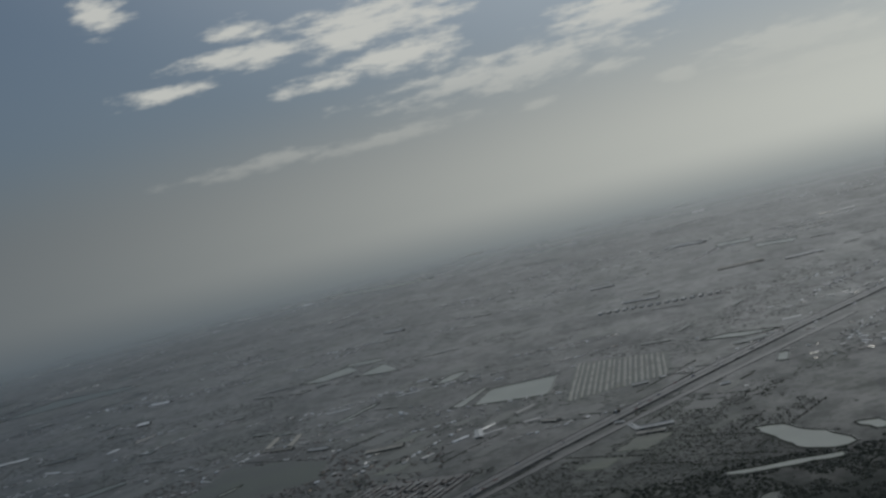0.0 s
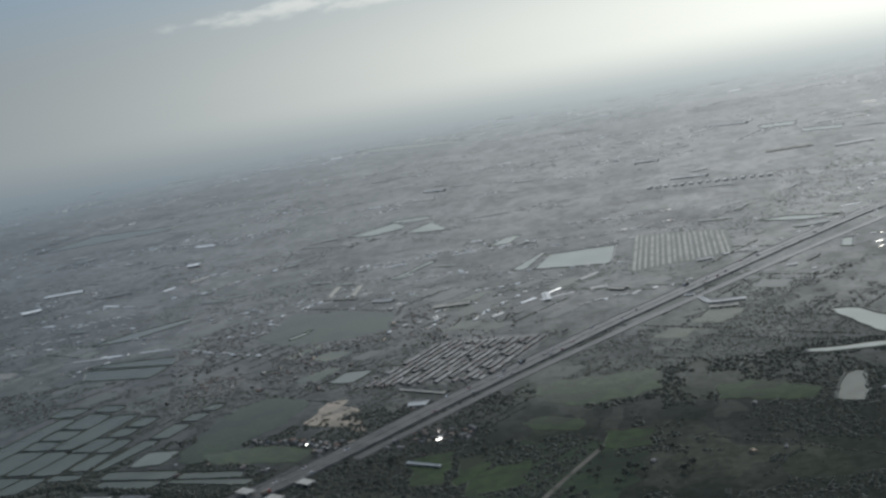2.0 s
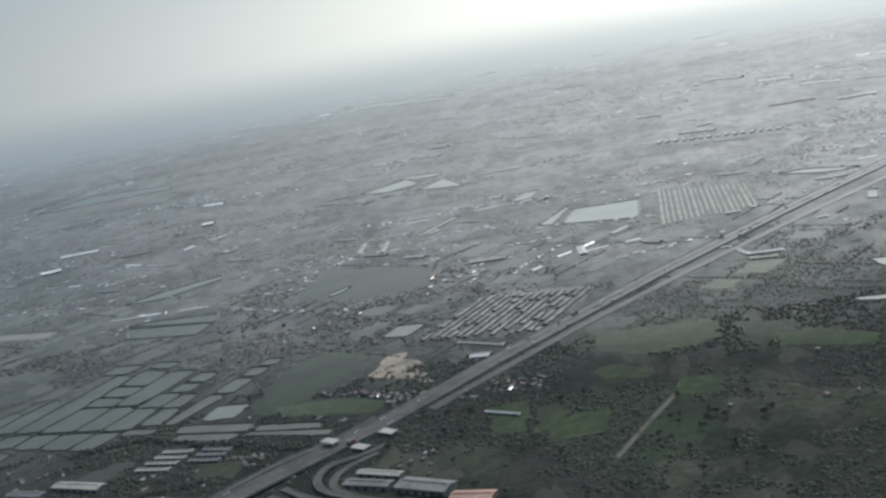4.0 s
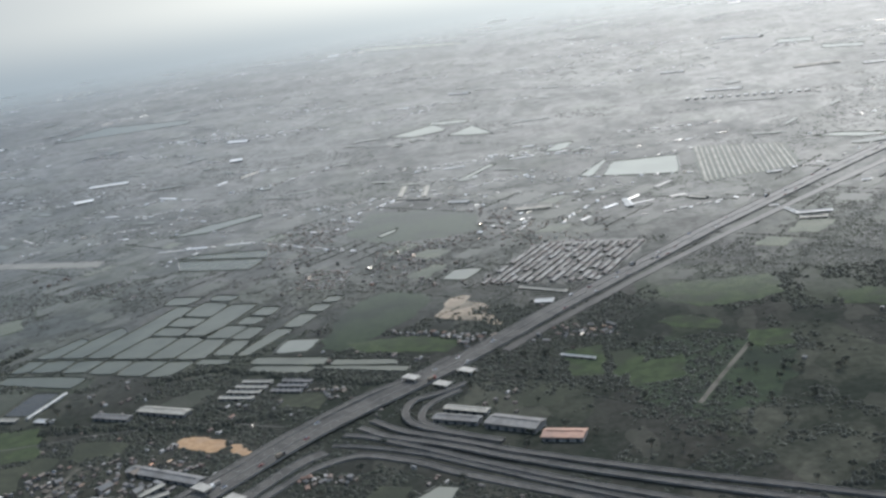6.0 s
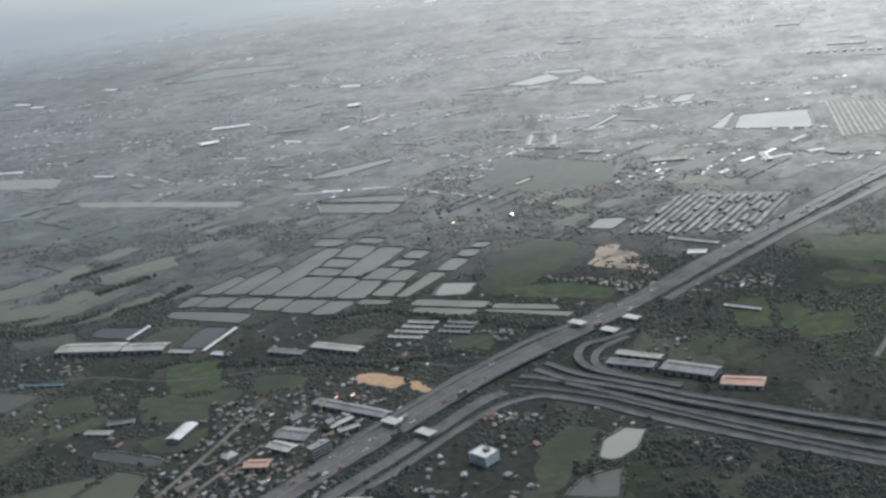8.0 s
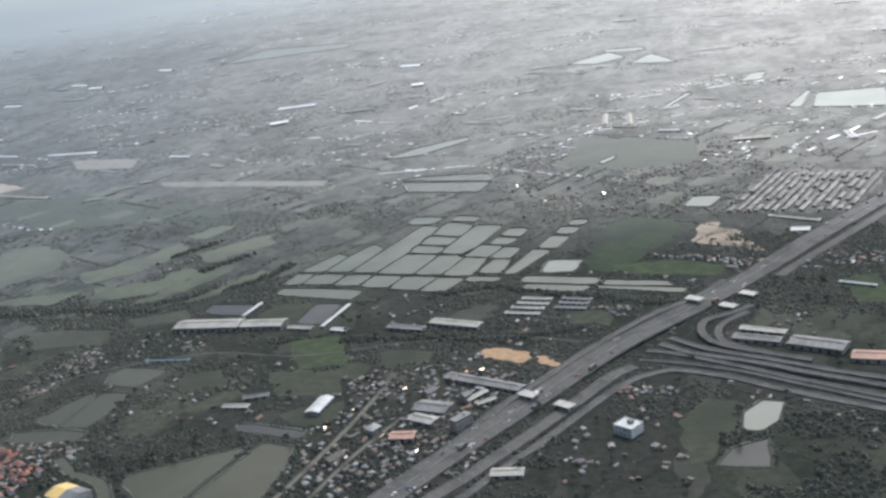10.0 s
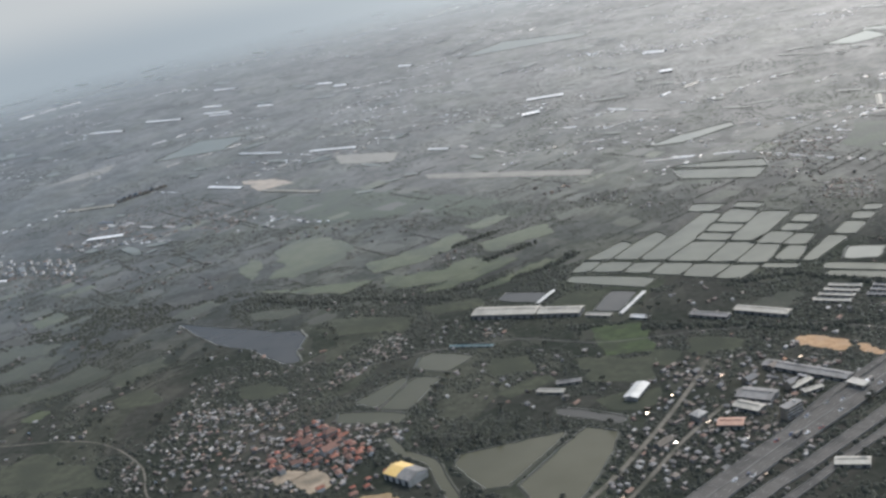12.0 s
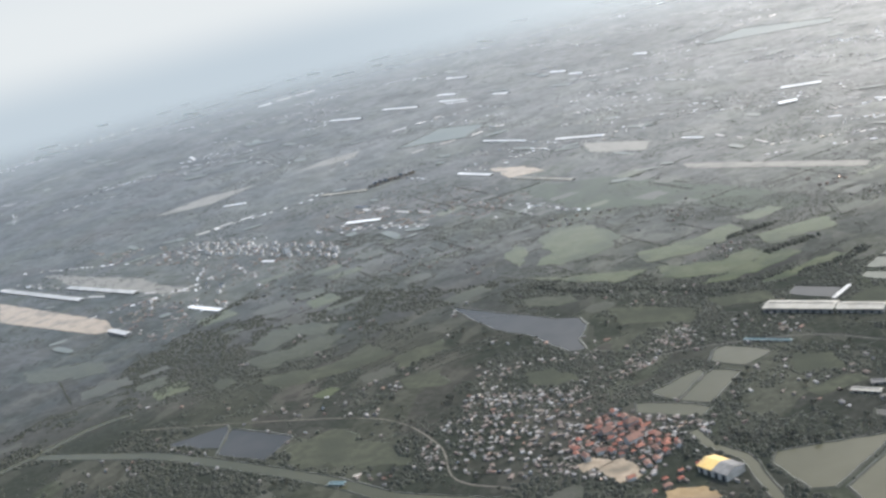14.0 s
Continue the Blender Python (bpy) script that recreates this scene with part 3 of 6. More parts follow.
pond(((-37, 1229), (-1, 1315), (2, 1306), (-22, 1221)), "narrow pale pond beside the large lake", PALE_WATER, seed=37)
pond(((-222, 1668), (-186, 1737), (-149, 1634), (-190, 1647)), "pale pond far out on the plain", PALE_WATER, seed=38)
pond(((-323, 1725), (-254, 1803), (-228, 1727), (-277, 1695)), "pale pond far out on the plain", PALE_WATER, seed=39)
pond(((-75, 1418), (-54, 1470), (-33, 1470), (-50, 1416)), "small pale pond among houses", PALE_WATER, seed=40)
pond(((-187, 1301), (-150, 1381), (-141, 1376), (-176, 1303)), "narrow pale pond among houses", PALE_WATER, seed=41)
pond(((-262, 1055), (-243, 1080), (-247, 1061), (-259, 1046)), "small pale pond among trees", PALE_WATER, seed=42)
pond(((240, 852), (251, 848), (262, 843), (268, 820), (283, 800), (296, 757), (281, 750), (262, 764), (251, 800)), "pale pond with a ragged shore", PALE_WATER, seed=43, wobble=2.2)
pond(((201, 750), (239, 745), (281, 738), (279, 728), (236, 733), (203, 741)), "narrow pale pond between fields", PALE_WATER, seed=44, wobble=1.6)
pond(((306, 804), (322, 801), (330, 770), (315, 774)), "pale pond with a ragged shore", PALE_WATER, seed=45, wobble=1.6)
pond(((197, 632), (204, 658), (214, 682), (227, 685), (220, 655), (212, 624)), "pale olive pond with a ragged shore", FISH_WATER, seed=56, wobble=2.0)
pond(((-544, 395), (-481, 422), (-478, 417), (-500, 355), (-512, 351), (-541, 380)), "large muddy olive pond", MUDDY, seed=46)
pond(((-467, 427), (-443, 420), (-442, 394), (-452, 335), (-479, 335), (-493, 354)), "large muddy olive pond beside a village street", MUDDY, seed=47)
pond(((-626, 559), (-621, 569), (-580, 558), (-593, 530), (-623, 539)), "olive pond with scrub on its banks", MUDDY, seed=48)
pond(((-654, 482), (-628, 524), (-622, 518), (-630, 471)), "olive pond with scrub on its banks", MUDDY, seed=49)
pond(((-627, 469), (-618, 523), (-595, 520), (-604, 467)), "olive pond with scrub on its banks", MUDDY, seed=50)
pond(((-660, 466), (-626, 466), (-602, 460), (-604, 446), (-653, 450)), "low olive pond beside red-roofed houses", MUDDY, seed=51)
pond(((-925, 687), (-875, 670), (-837, 659), (-800, 644), (-772, 644), (-758, 627), (-753, 606), (-753, 594), (-737, 571), (-748, 565), (-771, 580), (-806, 607), (-828, 614), (-853, 628), (-886, 653)), "dark grey lake with wooded shores", DARK_WATER, seed=52, name="lake")
pond(((-493, 456), (-479, 454), (-441, 439), (-442, 430), (-489, 447)), "narrow grey pond in a meadow", DARK_WATER, seed=53)
pond(((-1052, 391), (-1013, 428), (-1006, 422), (-988, 388)), "dark pond beside a canal", DARK_WATER, seed=54)
pond(((-1003, 422), (-930, 411), (-929, 371), (-983, 378)), "dark pond beside a canal", DARK_WATER, seed=55)

FAR_WATER = "pale strip of water far out on the plain"
pond(((313, 1117), (322, 1112), (313, 1074), (304, 1079)), "small pale pond beyond the motorway", PALE_WATER, seed=101)
pond(((256, 1287), (286, 1292), (342, 1250), (303, 1249)), "long pale pond beside the motorway", PALE_WATER, seed=102)
for k, c in enumerate((((-664, 3706), (-600, 3680), (-268, 3380), (-301, 3325), (-568, 3520)), ((0, 3300), (157, 3470), (175, 3380), (36, 3230)), ((431, 2340), (500, 2310), (480, 2250), (425, 2280)),
                       ((483, 2160), (545, 2110), (530, 2060), (470, 2110)), ((-1111, 2263), (-1047, 2427), (-835, 2356), (-824, 2292), (-995, 2269)), ((-1482, 1550), (-1470, 1700), (-1357, 1679), (-1349, 1569)),
                       ((-260, 1832), (-200, 1812), (-192, 1780), (-262, 1800)))):
    pond(c, FAR_WATER, PALE_WATER if k in (0, 1, 2, 3, 6) else WATER, seed=110 + k, wobble=3)


def canal(pts, half, label, seed=0):
    line = smooth_line(pts, 12)
    ss = sides(line)
    a = [(p.x + s.x * half, p.y + s.y * half) for p, s in zip(line, ss)]
    b = [(p.x - s.x * half, p.y - s.y * half) for p, s in zip(line, ss)]
    return pond(a + b[::-1], label, MUDDY, bank=1.2, seed=seed, wobble=0.6, name="canal")


canal(((-1180, 366), (-1080, 372), (-1029, 372), (-930, 357), (-841, 340), (-784, 324), (-700, 322)), 5.5, "wide olive canal with grassy banks", 60)
canal(((-1215, 300), (-1195, 338), (-1180, 377), (-1167, 421), (-1144, 450)), 4, "narrow canal between scrub banks", 61)
canal(((-604, 424), (-586, 402), (-560, 388), (-548, 368), (-530, 340), (-520, 318)), 3.5, "narrow olive canal past a village", 62)

# fields and bare plots
field(((0, 757), (32, 764), (92, 760), (96, 713), (74, 696), (38, 697), (7, 717)), GRASS, "bright green meadow with uneven edges", seed=5, wobble=4)
field(((-9, 674), (10, 684), (38, 664), (33, 645), (5, 658)), GRASS, "bright green meadow with uneven edges", seed=6, wobble=3)
field(((-78, 635), (-50, 640), (-53, 581), (-75, 585)), GRASS, "bright green plot beside the motorway", seed=7)
field(((-248, 709), (-193, 708), (-157, 685), (-162, 661), (-233, 685)), GRASS, "green plot beside fish ponds", seed=8)
field(((-879, 798), (-878, 840), (-919, 896), (-909, 938), (-864, 935), (-810, 881), (-820, 828), (-847, 798)), FAIRWAY, "pale green golf course lawn", seed=9, wobble=6, z=0.19)
field(((-680, 713), (-650, 720), (-600, 786), (-622, 800)), FAIRWAY, "long pale golf fairway between tree rows", seed=11, wobble=3.5, z=0.25)
field(((-624, 711), (-604, 714), (-558, 771), (-571, 782)), FAIRWAY, "long pale golf fairway between tree rows", seed=12, wobble=3)
field(((-180, 750), (-172, 773), (-170, 798), (-158, 803), (-148, 778), (-135, 753), (-129, 730), (-121, 711), (-140, 722), (-160, 735)), EARTH, "bare tan earth of a building plot", seed=13, wobble=4, keep=False)
field(((-339, 547), (-335, 553), (-319, 549), (-304, 540), (-301, 531), (-305, 523), (-317, 527), (-335, 535)), ORANGE_EARTH, "bare orange earth plot", seed=14)
field(((-299, 533), (-293, 532), (-281, 519), (-283, 511), (-294, 518)), ORANGE_EARTH, "narrow strip of bare orange earth", seed=16, wobble=1.0)
field(((-1723, 805), (-1420, 708), (-1378, 674), (-1396, 663), (-1631, 724)), EARTH, "large bare tan plot beside warehouses", seed=15, wobble=1.0)


DARK_CROP = "wide dark green field of low crops"
field(((-300, 1070), (-290, 1165), (-215, 1152), (-160, 1105), (-150, 1024), (-200, 1012), (-262, 1030)), CROP, DARK_CROP, seed=26, wobble=4, z=0.06)
field(((-268, 700), (-266, 752), (-262, 800), (-236, 836), (-198, 824), (-188, 800), (-200, 752), (-226, 716), (-250, 690)), CROP, DARK_CROP, seed=27, wobble=4, z=0.06)
field(((-39, 616), (-12, 642), (43, 619), (77, 588), (52, 515), (0, 491), (-34, 533)), CROP, DARK_CROP, seed=28, wobble=5, z=0.045, keep=False)
field(((-1060, 1150), (-931, 1160), (-740, 1050), (-625, 970), (-640, 930), (-789, 984), (-904, 998)), CROP, DARK_CROP, seed=29, wobble=6, z=0.06, keep=False)
field(((-830, 1185), (-584, 1100), (-586, 1076), (-817, 1158)), STRIPE, "long narrow strip of dry earth", seed=17, wobble=2)
field(((-1054, 1392), (-926, 1349), (-917, 1290), (-1010, 1320)), STRIPE, "dry pale plot beside long warehouses", seed=18, wobble=3)
for k, outline in enumerate((((-1653, 1459), (-1636, 1529), (-1582, 1587), (-1561, 1513)), ((-1805, 1225), (-1779, 1332), (-1693, 1390), (-1716, 1272)),
                             ((-1759, 927), (-1526, 876), (-1377, 809), (-1379, 790), (-1651, 868)))):
    field(outline, STRIPE, "faint pale field of dry stubble on the plain", seed=60 + k, wobble=5, z=0.07, keep=False)
field(((-1166, 1292), (-1103, 1282), (-1050, 1236), (-1097, 1216)), EARTH, "bare reddish yard of a works estate", seed=19, wobble=4, keep=False)
field(((-152, 826), (-38, 790), (14, 912), (-60, 945), (-98, 940)), YARD, "grey paved ground of a housing estate", seed=20, wobble=3, z=0.05, keep=False)


MEADOWS = (
    ((-496, 598), (-458, 601), (-450, 582), (-487, 575)), ((-417, 562), (-380, 559), (-373, 538), (-413, 535)),
    ((-452, 519), (-440, 545), (-418, 542), (-422, 514)), ((-752, 663), (-666, 653), (-662, 622), (-724, 622)),
    ((-911, 406), (-836, 403), (-794, 372), (-858, 361)), ((-986, 551), (-971, 603), (-928, 575), (-960, 540)),
    ((-1063, 571), (-1050, 626), (-1019, 630), (-1018, 573)), ((-1118, 597), (-1122, 646), (-1078, 654), (-1080, 592)),
    ((-776, 524), (-752, 537), (-718, 508), (-749, 500)), ((-891, 513), (-861, 538), (-832, 508), (-869, 495)),
    ((-858, 699), (-806, 707), (-785, 685), (-835, 677)), ((-663, 677), (-618, 689), (-599, 665), (-639, 653)),
    ((-922, 385), (-899, 423), (-866, 414), (-862, 373), (-883, 359)), ((-565, 550), (-537, 553), (-520, 522), (-550, 514)),
    ((-544, 486), (-519, 513), (-502, 503), (-528, 477)), ((-1101, 567), (-1046, 619), (-1020, 600), (-1056, 545)),
    ((-1049, 526), (-974, 560), (-947, 546), (-1004, 500)), ((-1120, 664), (-1047, 664), (-1041, 633), (-1081, 630)),
    ((-923, 557), (-896, 606), (-873, 585), (-900, 537)), ((-1404, 555), (-1306, 580), (-1259, 548), (-1352, 524)),
    ((-207, 418), (-190, 450), (-172, 447), (-173, 413), (-190, 376), (-204, 366)), ((-491, 588), (-446, 585), (-437, 543), (-473, 540)),
    ((-499, 540), (-438, 534), (-428, 492), (-473, 495)), ((-469, 466), (-425, 483), (-424, 455), (-451, 448)),
    ((-38, 596), (1, 603), (1, 566), (-38, 554)), ((-284, 617), (-245, 603), (-246, 577), (-276, 588)),
)
for k, c in enumerate(MEADOWS):
    green = k % 3 == 0 and c[0][0] > -550
    field(c, GRASS if green else MEADOW, "dark green meadow with soft edges" if green else "dull olive meadow with soft edges", seed=400 + k, wobble=4.5, z=0.05 + 0.004 * k)
field(((-543, 652), (-523, 684), (-497, 678), (-504, 629)), MEADOW, "olive plot between two narrow sheds", seed=431, z=0.07)
pond(((-499, 631), (-493, 675), (-468, 670), (-476, 627)), "square grey pond between narrow sheds", DARK_WATER, bank=0.8, seed=432)
pond(((-591, 674), (-592, 696), (-549, 687), (-551, 661)), "square grey pond behind a factory hall", DARK_WATER, bank=0.8, seed=433)
pond(((-171, 405), (-169, 426), (-157, 441), (-144, 439), (-150, 415), (-160, 403)), "ragged grey pond below the interchange", WATER, seed=434)
pond(((-189, 364), (-180, 383), (-159, 394), (-160, 361)), "grey pond below the interchange", DARK_WATER, seed=435)
field(((130, 699), (165, 689), (194, 665), (186, 641), (127, 667)), GRASS, "bright green meadow with uneven edges", seed=450, wobble=4, z=0.26)
field(((50, 638), (82, 627), (80, 597), (48, 604)), GRASS, "bright green meadow with uneven edges", seed=451, wobble=4, z=0.27)
field(((-49, 622), (-29, 625), (-25, 596), (-44, 573)), GRASS, "bright green meadow with uneven edges", seed=452, wobble=4, z=0.28)
LAWN = "pale green golf lawn between trees"
field(((-883, 762), (-823, 759), (-744, 765), (-768, 732)), FAIRWAY, LAWN, seed=436, z=0.2, wobble=4)
field(((-937, 844), (-942, 883), (-910, 850), (-900, 799)), FAIRWAY, LAWN, seed=437, z=0.21, wobble=4)
field(((-740, 770), (-676, 775), (-657, 809), (-630, 786), (-664, 735), (-722, 737)), FAIRWAY, LAWN, seed=438, z=0.22, wobble=4)
field(((-776, 817), (-725, 852), (-697, 896), (-676, 868), (-710, 806), (-752, 786)), FAIRWAY, LAWN, seed=439, z=0.23, wobble=4)
field(((-662, 849), (-601, 896), (-582, 862), (-635, 816)), FAIRWAY, LAWN, seed=440, z=0.24, wobble=4)


def striped_plot():
    """Long ridges of pale sand with water between."""
    a, b, c, d = (Vector(p) for p in ((113, 1323), (214, 1267), (205, 1138), (96, 1119)))
    field(((110, 1326), (217, 1270), (208, 1135), (93, 1116)), CROP, "dark wet ground between pale ridges", seed=69, wobble=1.5, z=0.06, keep=False)
    n = 17
    for i in range(n):
        f0, f1 = (i + 0.15) / n, (i + 0.42 + 0.14 * (i % 3 == 0)) / n
        q = [a.lerp(b, f0), a.lerp(b, f1), d.lerp(c, f1), d.lerp(c, f0)]
        ob = field([tuple(v) for v in q], RIDGE, "long pale ridge of a striped plot", "ridge", "earth_ridge", 0.5, seed=70 + i, wobble=0.5)
        tagged(ob, group="ridges of the striped plot")


striped_plot()
KEEP_CLEAR.append([(113, 1323), (214, 1267), (205, 1138), (96, 1119)])

# ------------------------------------------------------------------ motorway and interchange
ROAD_WAY = Vector((0.60, 0.80, 0))
MOTORWAY = ((-445, 236, 1), (-410, 290, 1), (-373, 346, 1), (-336, 402, 1.2), (-316, 431, 1.3), (-295, 461, 1.5), (-273, 493, 1.9), (-250, 525, 2.4), (-224, 556, 2.5), (-195, 588, 1.9), (-172, 614, 1.4),
            (-148, 644, 1.2), (-120, 680, 1), (-84, 728, 1), (-34, 790, 1), (14, 849, 1), (67, 914, 1), (105, 957, 1), (236, 1104, 1), (387, 1262, 1), (700, 1560, 1), (1500, 2260, 1))
roadway(MOTORWAY, 9.4, "wide grey elevated motorway with concrete parapets", "motorway", lanes=(-6.2, -3.4, 3.4, 6.2), pillars=True)
strip([Vector((p.x, p.y, p.z + 0.004)) for p in smooth_line(MOTORWAY)], (-0.4, 0.4), 0.0, 0.3, GRIME_AND_SHADE, "median_barrier", bpy.data.objects["motorway"])
roadway(((-340, 410, 0.7), (-322, 446, 0.7), (-304, 474, 0.8), (-284, 503, 0.9), (-263, 534, 1.1), (-240, 563, 1.2), (-217, 590, 1.1), (-196, 608, 1.0), (-178, 626, 0.7), (-160, 650, 0.7)), 2.4,
        "grey slip road that runs along the motorway", "slip_road", lanes=(0,))
roadway(((-440, 206, 0.6), (-405, 258, 0.6), (-375, 302, 0.6), (-346, 345, 0.6), (-331, 364, 0.6), (-316, 385, 0.6), (-301, 406, 0.6), (-285, 429, 0.6), (-268, 455, 0.6), (-254, 478, 0.6), (-243, 493, 0.6), (-231, 503, 0.6)), 4.4,
        "grey side carriageway below the motorway", "side_carriageway", lanes=(-1.4, 1.4))
roadway(((-412, 230, 0.4), (-372, 284, 0.4), (-333, 338, 0.4), (-321, 355, 0.4), (-306, 378, 0.5), (-292, 397, 0.5), (-276, 421, 0.5), (-260, 446, 0.6), (-243, 470, 0.7), (-229, 484, 0.7), (-214, 491, 0.7), (-202, 491, 0.7), (-171, 475, 0.7), (-141, 452, 0.7), (-80, 412, 0.7), (60, 327, 0.7)), 2.6,
        "grey slip road that bends off beside the motorway", "slip_road", lanes=(0,))
RAMP = "grey interchange ramp with concrete parapets"
roadway(((-207, 545, 0.6), (-203, 541, 1.0), (-195, 532, 1.2), (-185, 522, 1.4), (-167, 510, 1.4), (-149, 499, 1.4), (-132, 488, 1.4), (-106, 471, 1.4), (-20, 424, 1.2), (160, 334, 1)), 2.1, RAMP, "ramp", clear_by=3.5)
roadway(((-214, 536, 0.6), (-206, 528, 1.0), (-194, 516, 1.5), (-157, 494, 1.8), (-137, 481, 1.8), (-120, 469, 1.8), (-30, 416, 1.6), (150, 322, 1)), 2.1, RAMP, "ramp", clear_by=3.5, lanes=(0,), pillars=True)
roadway(((-223, 526, 0.6), (-208, 520, 0.8), (-189, 507, 1), (-157, 484, 1.2), (-129, 463, 1.2), (-40, 404, 1), (140, 302, 1)), 1.8, RAMP, "ramp", clear_by=3.5)
roadway(((-228, 512, 0.5), (-211, 506, 0.7), (-193, 498, 0.8), (-164, 482, 0.9), (-131, 458, 0.9), (-60, 408, 0.9), (110, 300, 0.9)), 1.3, RAMP, "ramp", clear_by=3.5)
roadway(((-146, 594, 0.8), (-165, 579, 1.2), (-177, 573, 1.6), (-183, 564, 2), (-185, 548, 2.2), (-180, 533, 2.2), (-170, 522, 2), (-153, 511, 1.7), (-120, 491, 1.4)), 2.2, "curved grey loop ramp with concrete parapets", "ramp", pillars=True)
roadway(((-150, 582, 0.5), (-163, 571, 0.5), (-172, 558, 0.6), (-174, 542, 0.6), (-169, 530, 0.6), (-157, 518, 0.6)), 2.0, "curved grey loop ramp", "ramp")
roadway(((-120, 650, 0.4), (-98, 679, 0.4), (-9, 790, 0.4), (86, 897, 0.4), (250, 1070, 0.4), (420, 1238, 0.4)), 4.2, "grey frontage road along the motorway", "service_road", barrier=False)
roadway(((1, 517), (25, 565), (49, 611)), 1.8, "pale dirt track through fields", "track", DIRT_ROAD, barrier=False, lift=0.12)
roadway(((-455, 320), (-438, 357), (-418, 423), (-405, 477), (-398, 520)), 1.7, "pale village street", "street", DIRT_ROAD, barrier=False, lift=0.15)
roadway(((-430, 318), (-417, 355), (-400, 406), (-380, 450)), 1.5, "pale village street", "street", DIRT_ROAD, barrier=False, lift=0.15)
roadway(((-700, 520), (-655, 560), (-560, 585), (-480, 566), (-400, 575), (-330, 575), (-268, 552)), 0.8, "grey country lane lined with trees", "lane", barrier=False, lift=0.15)
roadway(((-1100, 420), (-960, 438), (-860, 440), (-790, 400), (-750, 350), (-700, 340)), 0.7, "pale country lane past villages", "lane", DIRT_ROAD, barrier=False, lift=0.15)

# ------------------------------------------------------------------ buildings
def gable_roof(w, d, z, rise, over=0.4, thick=0.16):
    """Two slopes with a ridge along x, over a plan of w by d."""
    bm = bmesh.new()
    x, y = w / 2 + over, d / 2 + over
    drop = rise * over / (d / 2)
    sec = [(-y, z - drop), (0, z + rise), (y, z - drop), (y, z - drop - thick), (0, z + rise - thick), (-y, z - drop - thick)]
    ends = [[bm.verts.new((s * x, p, q)) for p, q in sec] for s in (-1, 1)]
    for i in range(6):
        bm.faces.new((ends[0][i - 1], ends[0][i], ends[1][i], ends[1][i - 1]))
    for e in ends:
        bm.faces.new((e[0], e[1], e[4], e[5]))
        bm.faces.new((e[1], e[2], e[3], e[4]))
    bmesh.ops.recalc_face_normals(bm, faces=bm.faces)
    return bm


def gable_walls(w, d, z, rise):
    bm = bmesh.new()
    x, y = w / 2, d / 2
    sec = [(-y, 0), (-y, z), (0, z + rise * 0.98), (y, z), (y, 0)]
    ends = [[bm.verts.new((s * x, p, q - 0.1 if q == 0 else q - 0.16)) for p, q in sec] for s in (-1, 1)]
    for i in range(5):
        bm.faces.new((ends[0][i - 1], ends[0][i], ends[1][i], ends[1][i - 1]))
    for e in ends:
        bm.faces.new(e)
    bmesh.ops.recalc_face_normals(bm, faces=bm.faces)
    return bm


def hip_roof(w, d, z, rise, over=0.5):
    bm = bmesh.new()
    x, y, r = w / 2 + over, d / 2 + over, max(0.1, (w - d) / 2)
    lo = [bm.verts.new((sx * x, sy * y, z - 0.2)) for sx, sy in ((-1, -1), (1, -1), (1, 1), (-1, 1))]
    eave = [bm.verts.new((v.co.x, v.co.y, z)) for v in lo]
    a, b = bm.verts.new((-r, 0, z + rise)), bm.verts.new((r, 0, z + rise))
    bm.faces.new(lo[::-1])
    for i in range(4):
        bm.faces.new((lo[i - 1], lo[i], eave[i], eave[i - 1]))
    bm.faces.new((eave[0], eave[1], b, a))
    bm.faces.new((eave[2], eave[3], a, b))
    bm.faces.new((eave[1], eave[2], b))
    bm.faces.new((eave[3], eave[0], a))
    bmesh.ops.recalc_face_normals(bm, faces=bm.faces)
    return bm


def house(w, d, h, rise, roof, label, hip=False, wall=None, windows=2, name="house", category="house"):
    top = tagged(new(name), label, category)
    part("wall", gable_walls(w, d, h, 0.05 if hip else rise), wall or WALL, top)
    part("roof", hip_roof(w, d, h, rise) if hip else gable_roof(w, d, h, rise), roof, top)
    part("door", box_bm(-0.45, -d / 2 - 0.05, 0, 0.45, -d / 2 + 0.1, min(2.0, h - 0.3), bevel=0.02), BROWN_ROOF, top)
    for k in range(windows):
        x = (k - (windows - 1) / 2) * w * 0.62
        part("window", box_bm(x - 0.5, -d / 2 - 0.04, h * 0.4, x + 0.5, -d / 2 + 0.1, h * 0.4 + 1.0, bevel=0.02), DARK, top)
    return top


def storage_shed(length, depth, h, rise, roof, label, wall=None, bays=4, name="warehouse"):
    """A long hall with a ridge vent, doors in its long side and a plinth."""
    top = tagged(new(name), label, "warehouse")
    # the dark default wall colour paints in the shade on backlit fronts
    part("wall", gable_walls(length, depth, h, rise), wall or GRIME_AND_SHADE, top)
    part("roof", gable_roof(length, depth, h, rise, over=0.7, thick=0.25), roof, top)
    part("ridge_vent", gable_roof(length * 0.9, depth * 0.08, h + rise + 0.35, 0.2, over=0.2, thick=0.12), roof, top)
    part("plinth", box_bm(-length / 2 - 0.15, -depth / 2 - 0.15, -0.1, length / 2 + 0.15, depth / 2 + 0.15, 0.3, bevel=0.05), CONCRETE, top)
    for k in range(bays):
        x = (k + 0.5) / bays * length - length / 2
        part("door", box_bm(x - 1.0, -depth / 2 - 0.2, 0, x + 1.0, -depth / 2 + 0.1, h * 0.55, bevel=0.04), DARK, top)
    return top


def set_at(ob, x, y, turn=0.0, z=0.0):
    ob.matrix_basis = pose(x, y, z, 0, 0, turn)
    LANES_AT.append((x, y))
    return ob


LANES_AT = []


